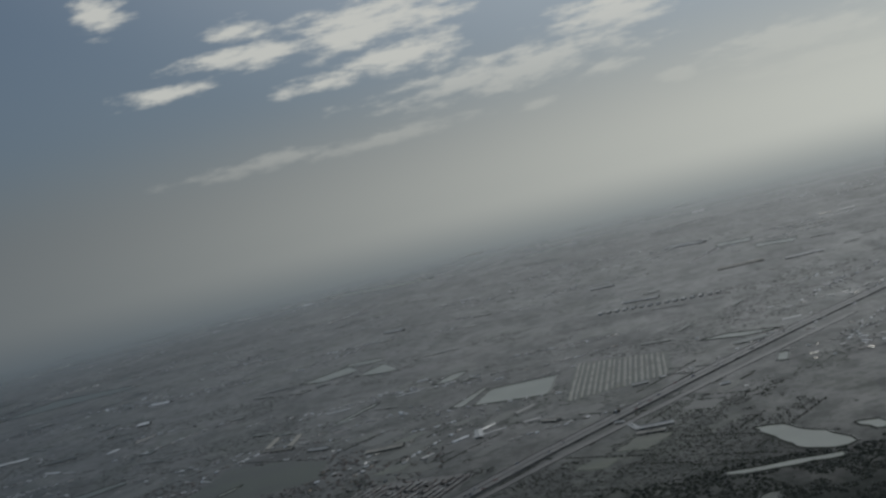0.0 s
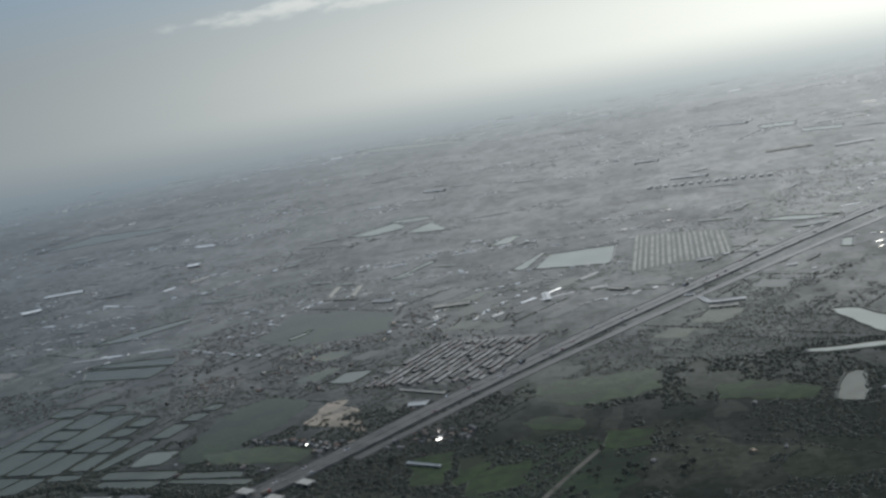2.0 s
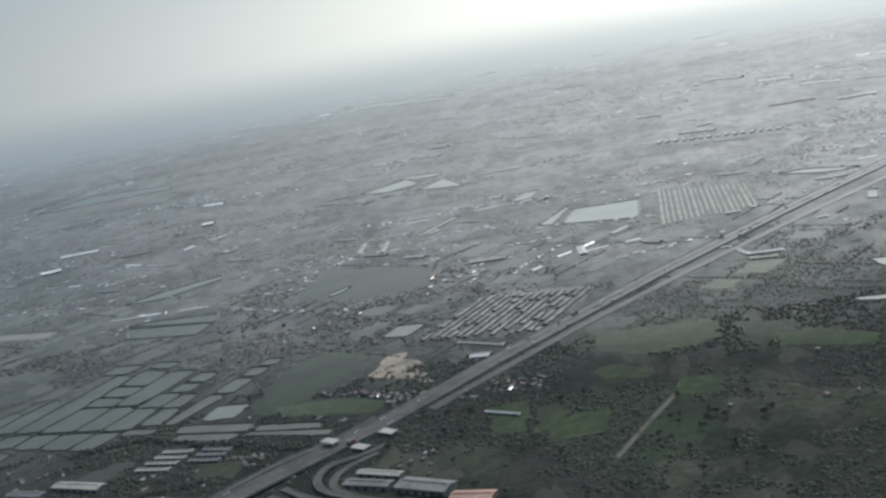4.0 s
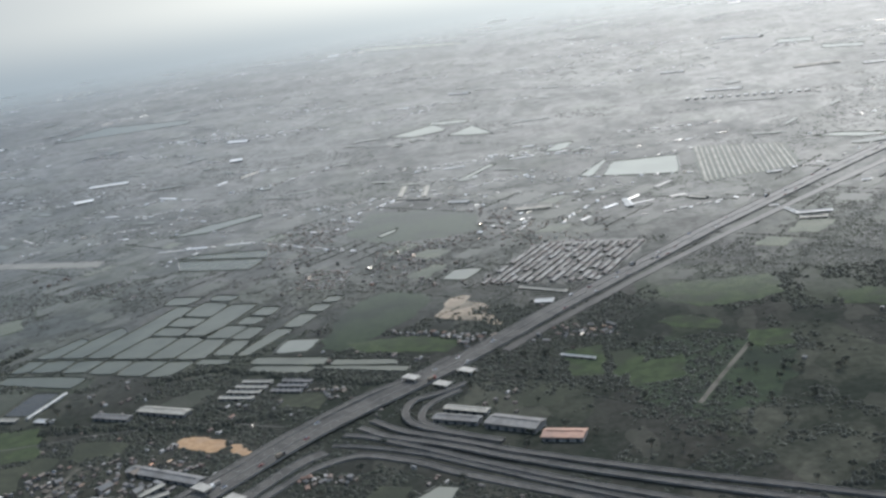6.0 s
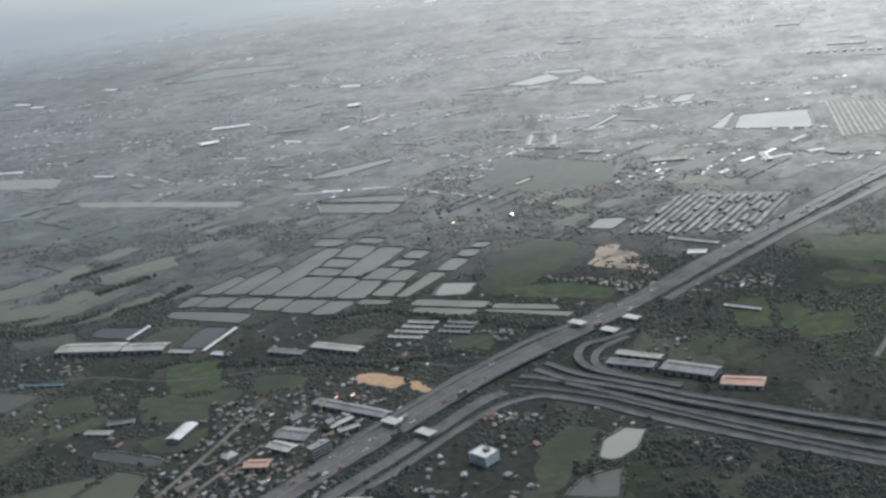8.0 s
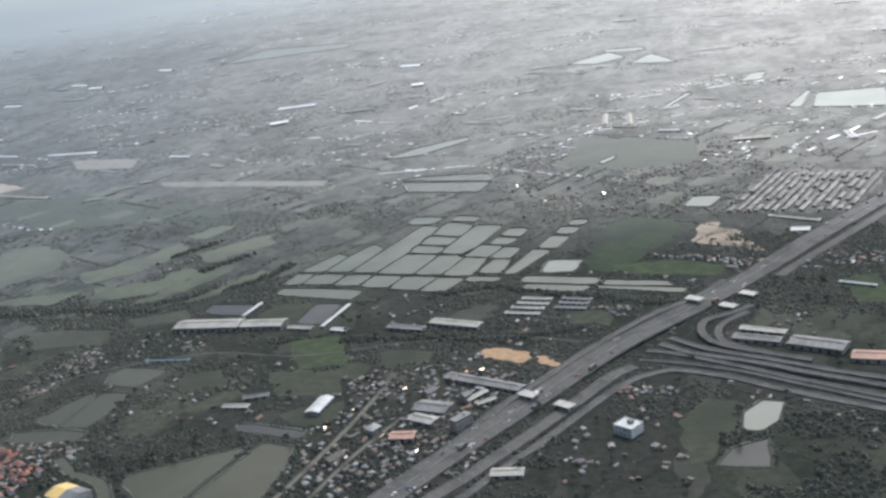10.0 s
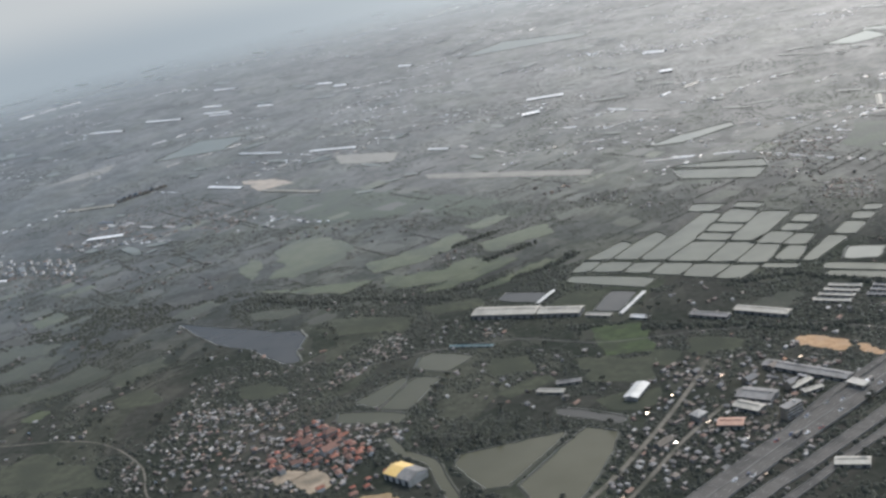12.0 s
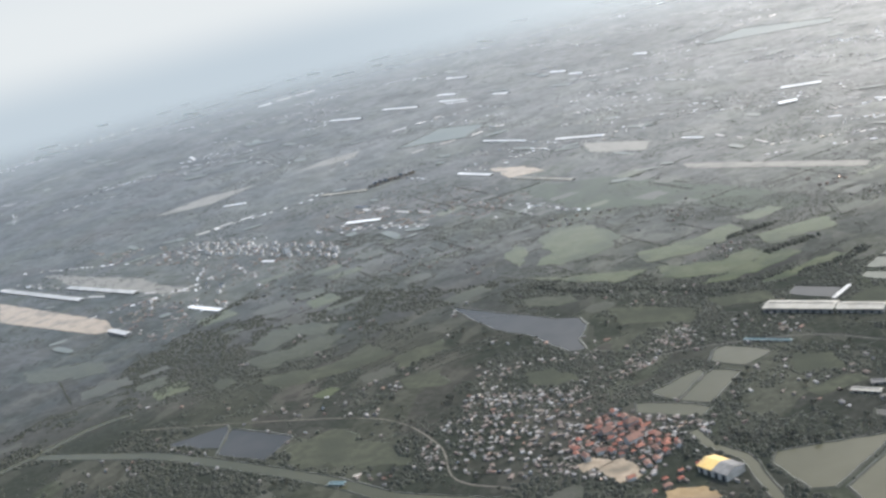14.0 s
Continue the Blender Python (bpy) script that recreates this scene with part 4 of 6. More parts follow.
def along(ob, a, b):
    """Stand a long thing between two points."""
    return set_at(ob, (a[0] + b[0]) / 2, (a[1] + b[1]) / 2, math.degrees(math.atan2(b[1] - a[1], b[0] - a[0])))


def hall(a, b, depth, h, roof, label, rise=None, wall=None, bays=5, name="warehouse"):
    L = (Vector(a) - Vector(b)).length
    h *= 0.62 if min(a[1], b[1]) < 700 else 0.3
    ob = along(storage_shed(L, depth, h, rise or depth * 0.1, roof, label, wall, bays, name), a, b)
    d = (Vector(b) - Vector(a)).normalized()
    s = Vector((-d.y, d.x)) * (depth / 2 + 1.5)
    e = d * 1.5
    KEEP_CLEAR.append([tuple(Vector(a) - e + s), tuple(Vector(b) + e + s), tuple(Vector(b) + e - s), tuple(Vector(a) - e - s)])
    return ob


hall((-603, 644), (-546, 636), 17, 6.5, PALE_ROOF, "long factory hall with a cream roof and dark front", bays=9)
hall((-544, 635), (-508, 630), 14, 6, PALE_ROOF, "cream-roofed factory hall beside the long one", bays=6)
hall((-552, 657), (-544, 686), 2.2, 3, WHITE_ROOF, "narrow white-roofed shed beside bare plots", bays=4, name="shed")
hall((-474, 619), (-462, 664), 2.2, 3, WHITE_ROOF, "narrow white-roofed shed beside bare plots", bays=4, name="shed")
hall((-503, 624), (-482, 618), 5, 3, PALE_ROOF, "low pale-roofed shed beside a plot", bays=3, name="shed")
hall((-464, 612), (-450, 607), 5, 3, WHITE_ROOF, "low white-roofed shed beside a plot", bays=3, name="shed")
hall((-442, 462), (-437, 484), 9, 5, WHITE_ROOF, "white steel-roofed barn on a green plot", name="barn")
for a, b in (((-327, 617), (-301, 609)), ((-323, 627), (-298, 619)), ((-319, 636), (-295, 628)), ((-316, 645), (-293, 638))):
    tagged(hall(a, b, 4.2, 3, PALE_ROOF, "long low poultry shed with a pale roof", bays=5, name="poultry_shed"), group="poultry sheds")
for a, b in (((-289, 620), (-266, 613)), ((-286, 629), (-264, 622)), ((-284, 638), (-262, 630))):
    tagged(hall(a, b, 4.2, 3, GREY_ROOF, "long low poultry shed with a grey roof", bays=5, name="poultry_shed"), group="poultry sheds")
hall((-383, 609), (-344, 592), 9, 5, PALE_ROOF, "long shed with a pale roof along a tree belt", bays=7)
hall((-417, 607), (-388, 596), 7, 4, GREY_ROOF, "long shed with a grey roof along a tree belt", bays=5)
hall((-357, 506), (-304, 477), 9, 4.5, GREY_ROOF, "long dark grey hall beside the motorway", bays=9)
hall((-511, 484), (-492, 481), 5, 3, PALE_ROOF, "small farm shed with a pale roof", bays=3, name="shed")
hall((-500, 495), (-483, 498), 5, 3, GREY_ROOF, "small farm shed with a grey roof", bays=3, name="shed")
hall((-606, 578), (-569, 573), 2.4, 2.4, TEAL_ROOF, "long thin shed with a teal roof", bays=5, name="shed")
hall((-372, 446), (-356, 437), 9, 5, PALE_ROOF, "cream-roofed workshop in the village", bays=3, name="workshop")
hall((-371, 462), (-349, 454), 14, 5, GREY_ROOF, "brown-grey roofed hall in the village", bays=3, name="workshop")
hall((-381, 421), (-366, 420), 9, 5, BROWN_ROOF, "red-brown roofed house block in the village", bays=3, name="workshop")
hall((-313, 369), (-295, 368), 8, 4, PALE_ROOF, "pale-roofed shed beside the service road", bays=3, name="shed")
hall((-164, 536), (-135, 523), 8, 5, GREY_ROOF, "grey-roofed works hall inside the interchange", bays=5)
hall((-158, 551), (-130, 537), 6, 4, PALE_ROOF, "pale-roofed works hall inside the interchange", bays=5)
hall((-128, 521), (-97, 504), 14, 6, GREY_ROOF, "large grey-roofed works hall", bays=6)
hall((-95, 492), (-71, 485), 12, 5, BROWN_ROOF, "rusty brown-roofed hall beside the ramps", bays=4)
hall((-109, 802), (-70, 775), 4, 4, PALE_ROOF, "long low pale-roofed hall near the motorway", bays=5)
hall((-96, 758), (-82, 755), 9, 4, WHITE_ROOF, "white-roofed hall near the motorway", bays=3)
hall((-112, 1093), (-74, 1089), 14, 6, PALE_ROOF, "large tan-roofed hall on the plain", bays=5)
hall((-191, 1174), (-168, 1164), 8, 5, WHITE_ROOF, "white-roofed hall on the plain", bays=4)
hall((-264, 1232), (-218, 1209), 7, 5, PALE_ROOF, "long pale-roofed hall of a works yard", bays=6)
hall((-257, 1238), (-257, 1300), 6, 4, PALE_ROOF, "long pale-roofed hall of a works yard", bays=6)
hall((-226, 1224), (-227, 1287), 6, 4, PALE_ROOF, "long pale-roofed hall of a works yard", bays=6)
hall((5, 1076), (8, 1041), 7, 5, WHITE_ROOF, "white-roofed hall on the plain", bays=3)
hall((72, 1050), (86, 1038), 8, 6, PALE_ROOF, "cream-roofed hall on the plain", bays=2)
hall((-1783, 863), (-1549, 794), 9, 5, WHITE_ROOF, "very long white-roofed warehouse beside a bare plot", bays=9)
hall((-1631, 852), (-1462, 808), 9, 5, WHITE_ROOF, "very long white-roofed warehouse beside a bare plot", bays=9)
hall((-1310, 738), (-1249, 720), 7, 4, GLINT_ROOF, "long white-roofed warehouse among trees", bays=6)
hall((-1374, 667), (-1333, 653), 8, 5, WHITE_ROOF, "white-roofed warehouse beside a bare plot", bays=4)
hall((-1117, 1446), (-1028, 1428), 8, 4, GLINT_ROOF, "long white warehouse far out on the plain", bays=6)
hall((-1923, 2000), (-1817, 1970), 9, 4, GLINT_ROOF, "long white warehouse far out on the plain", bays=6)
hall((-1799, 2044), (-1686, 2007), 9, 4, GLINT_ROOF, "long white warehouse far out on the plain", bays=6)
hall((-1601, 1985), (-1539, 1975), 9, 4, GLINT_ROOF, "long white warehouse far out on the plain", bays=6)
hall((-1214, 1280), (-1143, 1247), 8, 4, GLINT_ROOF, "long white works hall in a reddish estate", bays=6)
hall((-1090, 1213), (-978, 1163), 8, 4, PALE_ROOF, "long pale works hall in a reddish estate", bays=6)
for a, b, deep in (((-1700, 2135), (-1640, 2110), 9), ((-1640, 2030), (-1560, 2005), 8), ((-1500, 2022), (-1455, 2005), 9), ((-1440, 2215), (-1395, 2195), 11), ((-1365, 2140), (-1330, 2128), 11),
                   ((-1815, 2405), (-1740, 2375), 11), ((-1280, 1510), (-1180, 1466), 5), ((-875, 1338), (-840, 1322), 6), ((-1655, 1244), (-1612, 1250), 6), ((-640, 1920), (-600, 1905), 14), ((-1262, 2290), (-1225, 2270), 12)):
    hall(a, b, deep, 4, GLINT_ROOF, "long metal-roofed shed, bright with glint, far out on the plain", bays=5)
hall((-770, 1490), (-745, 1500), 14, 7, GLINT_ROOF, "glinting white hall far out on the plain", bays=3)
hall((-580, 1690), (-562, 1692), 16, 9, GLINT_ROOF, "glinting white hall far out on the plain", bays=3)


hall((-80, 625), (-57, 611), 1.6, 3, WHITE_ROOF, "very narrow white-roofed shed in a meadow", bays=4, name="shed")
hall((154, 932), (185, 927), 6, 5, WHITE_ROOF, "long white-roofed hall beside the motorway", bays=4)
hall((153, 915), (176, 909), 7, 5, PALE_ROOF, "long cream-roofed hall beside the motorway", bays=4)
hall((149, 955), (155, 930), 4, 4, WHITE_ROOF, "narrow white-roofed hall beside the motorway", bays=3)
hall((164, 1118), (180, 1120), 6, 5, WHITE_ROOF, "white-roofed hall beside the striped plot", bays=3)
hall((137, 973), (145, 971), 5, 4, WHITE_ROOF, "small white-roofed hall beside the motorway", bays=2)
hall((241, 1030), (250, 1029), 5, 4, WHITE_ROOF, "small white-roofed hall beyond the motorway", bays=2)
hall((199, 1768), (252, 1743), 12, 5, WHITE_ROOF, "long white-roofed hall behind a row of houses", bays=6)
hall((-1280, 1051), (-1226, 1055), 9, 5, GLINT_ROOF, "long white-roofed hall in a dense estate", bays=5)
hall((-1447, 1240), (-1362, 1241), 9, 5, PALE_ROOF, "long pale-roofed hall in a dense estate", bays=5)
hall((-792, 1617), (-731, 1621), 14, 5, GLINT_ROOF, "long cream-roofed hall far out on the plain", bays=5)
hall((-248, 2174), (-207, 2150), 13, 5, WHITE_ROOF, "long white-roofed hall far out on the plain", bays=4)
hall((159, 2055), (200, 2042), 12, 5, WHITE_ROOF, "long white-roofed hall far out on the plain", bays=4)
hall((348, 2500), (420, 2440), 20, 5, WHITE_ROOF, "long white-roofed hall far out on the plain", bays=5)
hall((369, 1903), (445, 1894), 14, 5, PALE_ROOF, "long cream-roofed hall far out on the plain", bays=5)
hall((468, 1836), (527, 1831), 12, 5, WHITE_ROOF, "long white-roofed hall far out on the plain", bays=5)


def block_house():
    """A white two-storey house with a flat roof, a stair head and a parapet."""
    top = tagged(new("flat_roofed_house"), "white flat-roofed two-storey house among trees", "house")
    part("wall", box_bm(-7, -6, -0.1, 7, 6, 7, bevel=0.1), WHITE_WALL, top)
    part("roof", box_bm(-7.2, -6.2, 7.0, 7.2, 6.2, 7.25, bevel=0.05), WHITE_ROOF, top)
    for x0, y0, x1, y1 in ((-7.2, -6.2, 7.2, -5.9), (-7.2, 5.9, 7.2, 6.2), (-7.2, -5.89, -6.9, 5.89), (6.9, -5.89, 7.2, 5.89)):
        part("parapet", box_bm(x0, y0, 7.254, x1, y1, 7.9, bevel=0.04), WHITE_WALL, top)
    part("stair_head", box_bm(-1, 0, 7.254, 2.5, 3, 9.4, bevel=0.08), GREY_ROOF, top)
    for storey in (1.2, 4.4):
        for x in (-4.8, -1.6, 1.6, 4.8):
            win = part("window", box_bm(x - 0.8, -6.08, storey, x + 0.8, -5.9, storey + 1.3, bevel=0.03), DARK, top)
            part("sill", box_bm(x - 0.9, -6.25, storey - 0.15, x + 0.9, -5.95, storey - 0.004, bevel=0.02), CONCRETE, win)
        for y in (-3.2, 0.4, 3.6):
            part("window", box_bm(-7.08, y - 0.7, storey, -6.9, y + 0.7, storey + 1.3, bevel=0.03), DARK, top)
    top = set_at(top, -236, 411, -38)
    top.scale = (0.95, 0.95, 0.8)
    return top


def apartment_block():
    """Four storeys of small flats with a flat roof and rows of windows."""
    top = tagged(new("apartment_block"), "grey four-storey apartment block with rows of windows", "apartments")
    part("wall", box_bm(-7, -3, -0.1, 7, 3, 7.6, bevel=0.08), WALL, top)
    part("roof", box_bm(-7.2, -3.2, 7.6, 7.2, 3.2, 7.8, bevel=0.05), GREY_ROOF, top)
    part("water_tank", box_bm(2, -1, 7.804, 3.8, 0.8, 9.0, bevel=0.1), CONCRETE, top)
    for storey in range(4):
        part("balcony", box_bm(-6.9, -3.5, storey * 1.9 + 0.1, 6.9, -2.99, storey * 1.9 + 0.25, bevel=0.02), CONCRETE, top)
        for k in range(7):
            x = -6 + k * 2
            win = part("window", box_bm(x - 0.6, -3.06, storey * 1.9 + 0.6, x + 0.6, -2.9, storey * 1.9 + 1.6, bevel=0.02), DARK, top)
            part("sill", box_bm(x - 0.65, -3.16, storey * 1.9 + 0.5, x + 0.65, -2.95, storey * 1.9 + 0.596, bevel=0.02), CONCRETE, win)
    return set_at(top, -338, 431, 50)


apartment_block()
KEEP_CLEAR.append([(-347, 422), (-329, 422), (-329, 440), (-347, 440)])
hall((-339, 465), (-328, 478), 4, 4, PALE_ROOF, "cream-roofed house wing beside a yard", bays=3, name="workshop")
hall((-332, 459), (-321, 466), 4, 4, PALE_ROOF, "cream-roofed house wing beside a yard", bays=3, name="workshop")
block_house()
KEEP_CLEAR.append([(-250, 415), (-236, 399), (-222, 409), (-236, 425)])


def two_tone_hall():
    top = tagged(new("market_hall"), "hall with an ochre yellow and dark grey roof", "warehouse")
    part("wall", gable_walls(24, 16, 5, 2.2), CONCRETE, top)
    for s, mat, nm in ((-1, YELLOW_ROOF, "roof"), (1, GREY_ROOF, "roof")):
        bm = gable_roof(11.7, 16, 5, 2.2, over=0.5, thick=0.25)
        bmesh.ops.translate(bm, vec=(s * 6.2, 0, 0.05 if s > 0 else 0), verts=bm.verts)
        part(nm, bm, mat, top, "ochre yellow roof half" if s < 0 else "dark grey roof half")
    for x in (-9, -3, 3, 9):
        part("door", box_bm(x - 1.4, -8.15, 0, x + 1.4, -7.9, 3.6, bevel=0.04), DARK, top)
    KEEP_CLEAR.append([(-588, 368), (-568, 353), (-552, 367), (-574, 388)])
    return set_at(top, -571, 369, -28)


two_tone_hall()
field(((-601, 343), (-577, 352), (-560, 340), (-585, 322)), OCHRE_EARTH, "bare ochre yard beside the hall", seed=21)
field(((-655, 372), (-632, 350), (-620, 362), (-640, 385)), EARTH, "bare pale yard among red-roofed houses", seed=22)
field(((-672, 372), (-660, 362), (-645, 378), (-662, 388)), EARTH, "bare pale yard among red-roofed houses", seed=23)

# house patterns, each copied many times
STOCK = [
    house(7, 5, 3, 1.5, ROOF, "small house with a weathered sheet roof"),
    house(9, 6, 3.2, 1.7, ROOF, "house with a weathered gabled roof"),
    house(6, 5, 5.2, 1.4, ROOF, "narrow two-storey house with a gabled roof", name="two_storey_house"),
    house(8, 7, 4.8, 1.9, ROOF, "two-storey house with a hipped roof", name="two_storey_house", hip=True),
    house(12, 6, 3, 1.5, ROOF, "long low house with a sheet roof", name="long_house", windows=3),
    house(5, 4, 2.6, 0.9, ROOF, "small hut with a tin roof", name="hut", windows=1),
]
RED_STOCK = [
    house(9, 7, 5, 2.4, RED_ROOF, "red-roofed house in a housing estate", name="red_roofed_house", hip=True),
    house(11, 7, 5, 2.6, RED_ROOF, "red-roofed house in a housing estate", name="red_roofed_house", wall=WHITE_WALL),
    house(7, 6, 5, 2.2, RED_ROOF, "small red-roofed house in a housing estate", name="red_roofed_house"),
]
TERRACE = house(8.0, 3.6, 1.5, 0.6, TERRACE_ROOF, "terraced house in a row of the estate", windows=2, name="terraced_house")
BLOCK = house(8, 8, 9, 0.8, ROOF, "pale four-storey town house with a shallow roof", hip=True, wall=WHITEWASH, windows=2, name="town_house")
rnd = random.Random(11)
PLACED = []


def can_stand(x, y, gap):
    if any((x - a) ** 2 + (y - b) ** 2 < gap * gap for a, b in PLACED):
        return False
    return bool(clear(np.array([[x, y]]), 0.03)[0])


def settle(stock, outline, count, turn, gap, group, loose=8.0):
    """Stand copies within an outline, turned to its streets, clear of roads and water."""
    o = np.array(outline, float)
    lo, hi = o.min(0), o.max(0)
    done = tries = 0
    while done < count and tries < count * 30:
        tries += 1
        x, y = rnd.uniform(lo[0], hi[0]), rnd.uniform(lo[1], hi[1])
        if not inside(o, np.array([[x, y]]))[0] or not can_stand(x, y, gap):
            continue
        src = rnd.choice(stock)
        k = rnd.uniform(0.30, 0.52) * (1.25 if src is BLOCK or src in RED_STOCK else 1.0)
        ob = copy_thing(src, pose(x, y, 0, 0, 0, turn + rnd.choice((0, 90, 180, 270)) + rnd.uniform(-loose, loose)))
        ob.scale = (k, k * rnd.uniform(0.9, 1.1), k * rnd.uniform(0.7, 1.0))
        tagged(ob, group=group)
        PLACED.append((x, y))
        done += 1


settle(STOCK, ((-425, 528), (-318, 515), (-322, 440), (-372, 356), (-440, 330), (-440, 420)), 150, 54, 4.3, "houses of the roadside village")
settle([*RED_STOCK, *RED_STOCK, *STOCK[:2]], ((-688, 395), (-672, 460), (-606, 405), (-626, 350)), 78, 42, 5.2, "red-roofed houses", 4)
settle(RED_STOCK, ((-612, 345), (-590, 378), (-582, 372), (-602, 338)), 6, 42, 9.0, "red-roofed houses", 4)
settle(STOCK, ((-811, 490), (-715, 490), (-682, 430), (-690, 350), (-750, 350)), 125, 20, 4.0, "houses of the canal village", 25)
settle(STOCK, ((-200, 715), (-120, 690), (-60, 690), (-35, 655), (-110, 660), (-160, 665)), 26, 54, 6.0, "roadside houses")
settle(STOCK, ((-560, 560), (-460, 555), (-420, 500), (-470, 440), (-560, 470)), 20, 54, 8.0, "houses among fields", 20)
settle(STOCK, ((-440, 600), (-250, 600), (-260, 540), (-440, 540)), 16, 54, 8.0, "houses along the lane", 20)
settle(STOCK, ((-300, 690), (-120, 860), (-200, 1020), (-360, 960), (-340, 860)), 16, 54, 9.0, "houses beyond the fish ponds", 20)
settle(STOCK, ((-260, 470), (-160, 440), (-200, 360), (-310, 340)), 14, 30, 9.0, "houses below the interchange", 30)
settle(STOCK, ((-1150, 470), (-900, 500), (-820, 440), (-850, 330), (-1150, 310)), 20, 20, 9.0, "houses along the canal", 30)
settle(STOCK, ((-900, 700), (-700, 690), (-640, 560), (-700, 480), (-900, 560)), 18, 20, 9.0, "houses round the grey lake", 30)
settle(STOCK, ((20, 640), (240, 700), (240, 540), (60, 560)), 5, 54, 10.0, "farmhouses", 30)
settle(STOCK, ((-80, 662), (-41, 661), (-36, 682), (-67, 685)), 16, 54, 4.5, "roadside houses", 20)
settle(STOCK, ((-202, 694), (-126, 664), (-123, 683), (-198, 718)), 22, 54, 4.5, "roadside houses", 20)
for o, n in ((((-240, 466), (-222, 470), (-205, 464), (-207, 455), (-235, 457)), 12), (((-264, 614), (-233, 610), (-233, 592), (-260, 594)), 14), (((-276, 383), (-262, 384), (-249, 372), (-262, 370)), 7),
             (((-243, 472), (-222, 470), (-222, 462), (-242, 464)), 6), (((-836, 356), (-797, 352), (-800, 334), (-835, 340)), 8), (((-585, 608), (-565, 610), (-566, 588), (-582, 590)), 10), (((-620, 436), (-590, 440), (-592, 415), (-615, 420)), 10),
             (((-895, 508), (-876, 512), (-877, 488), (-896, 488)), 7), (((-904, 448), (-872, 458), (-872, 440), (-900, 440)), 7)):
    settle(STOCK, o, n, 30, 3.8, "small clusters of houses among trees", 30)
for r in range(14):
    for c in range(14):
        a = Vector((-145, 822)).lerp(Vector((-40, 792)), (r + 0.3) / 14)
        p = a + Vector((0.42, 0.91)) * (6 + c * 8.6 + (r * 7) % 5) + Vector((rnd.uniform(-0.5, 0.5), 0))
        if rnd.random() < 0.86 and can_stand(p.x, p.y, 3):
            ob = copy_thing(TERRACE, pose(p.x, p.y, 0, 0, 0, 65.3 + rnd.uniform(-2, 2)))
            tagged(ob, group="terraces of the housing estate")
            PLACED.append((p.x, p.y))
settle([BLOCK], ((-1560, 1030), (-1235, 955), (-1190, 890), (-1470, 960)), 95, 10, 12.0, "pale town houses", 10)
settle([BLOCK, *STOCK[3:5]], ((-1400, 830), (-1180, 790), (-1250, 720), (-1420, 730)), 24, 10, 10.0, "houses beside the warehouses", 20)
for k, src in enumerate((*STOCK, *RED_STOCK, TERRACE, BLOCK)):
    x, y = ((-352, 500), (-366, 482), (-340, 468), (-394, 430), (-412, 398), (-403, 500), (-650, 430), (-640, 405), (-663, 415), (-72, 838), (-1300, 930))[k]
    set_at(src, x, y, 54)


for k in range(9):
    p = Vector((-1367, 1264)).lerp(Vector((-1326, 1328)), k / 8)
    copy_thing(STOCK[1], pose(p.x, p.y, 0, 0, 0, -30))
WHITE_HOUSE = house(9, 14, 3, 2, WHITE_ROOF, "white gabled house in a long row", wall=WHITE_WALL, name="row_house")
for k in range(15):
    p = Vector((160, 1704)).lerp(Vector((330, 1636)), k / 14)
    row = set_at(WHITE_HOUSE, p.x, p.y, -22) if k == 0 else copy_thing(WHITE_HOUSE, pose(p.x, p.y, 0, 0, 0, -22))
    row.scale = (0.62, 0.7, 0.6)
    tagged(row, group="row of white houses")
hall((-846, 337), (-834, 338), 4, 3, TEAL_ROOF, "teal-roofed shed beside the canal", bays=3, name="shed")


# ------------------------------------------------------------------ things on the motorway
def toll_canopy(x, y, z):
    top = tagged(new("road_canopy"), "white flat canopy on posts over the carriageway", "canopy", "canopies over the motorway")
    part("roof", box_bm(-6.6, -3.9, 2.7, 6.6, 3.9, 3.0, bevel=0.1), CANOPY, top)
    part("fascia", box_bm(-6.7, -4.0, 2.62, 6.7, -3.904, 3.05, bevel=0.03), PALE_ROOF, top)
    for px in (-6.0, 0, 6.0):
        for py in (-3.3, 3.3):
            part("post", box_bm(px - 0.2, py - 0.2, 0, px + 0.2, py + 0.2, 2.7, bevel=0.04), CONCRETE, top)
    for px in (-3.4, 3.4):
        part("booth", box_bm(px - 0.6, -1.2, 0, px + 0.6, 1.2, 2.1, bevel=0.06), PALE_ROOF, top)
    return set_at(top, x, y, -37, z)


for x, y, z in ((-299, 464, 1.45), (-275, 447, 0.62), (-186, 607, 1.6), (-163, 592, 0), (-147, 613, 0)):
    toll_canopy(x, y, z)


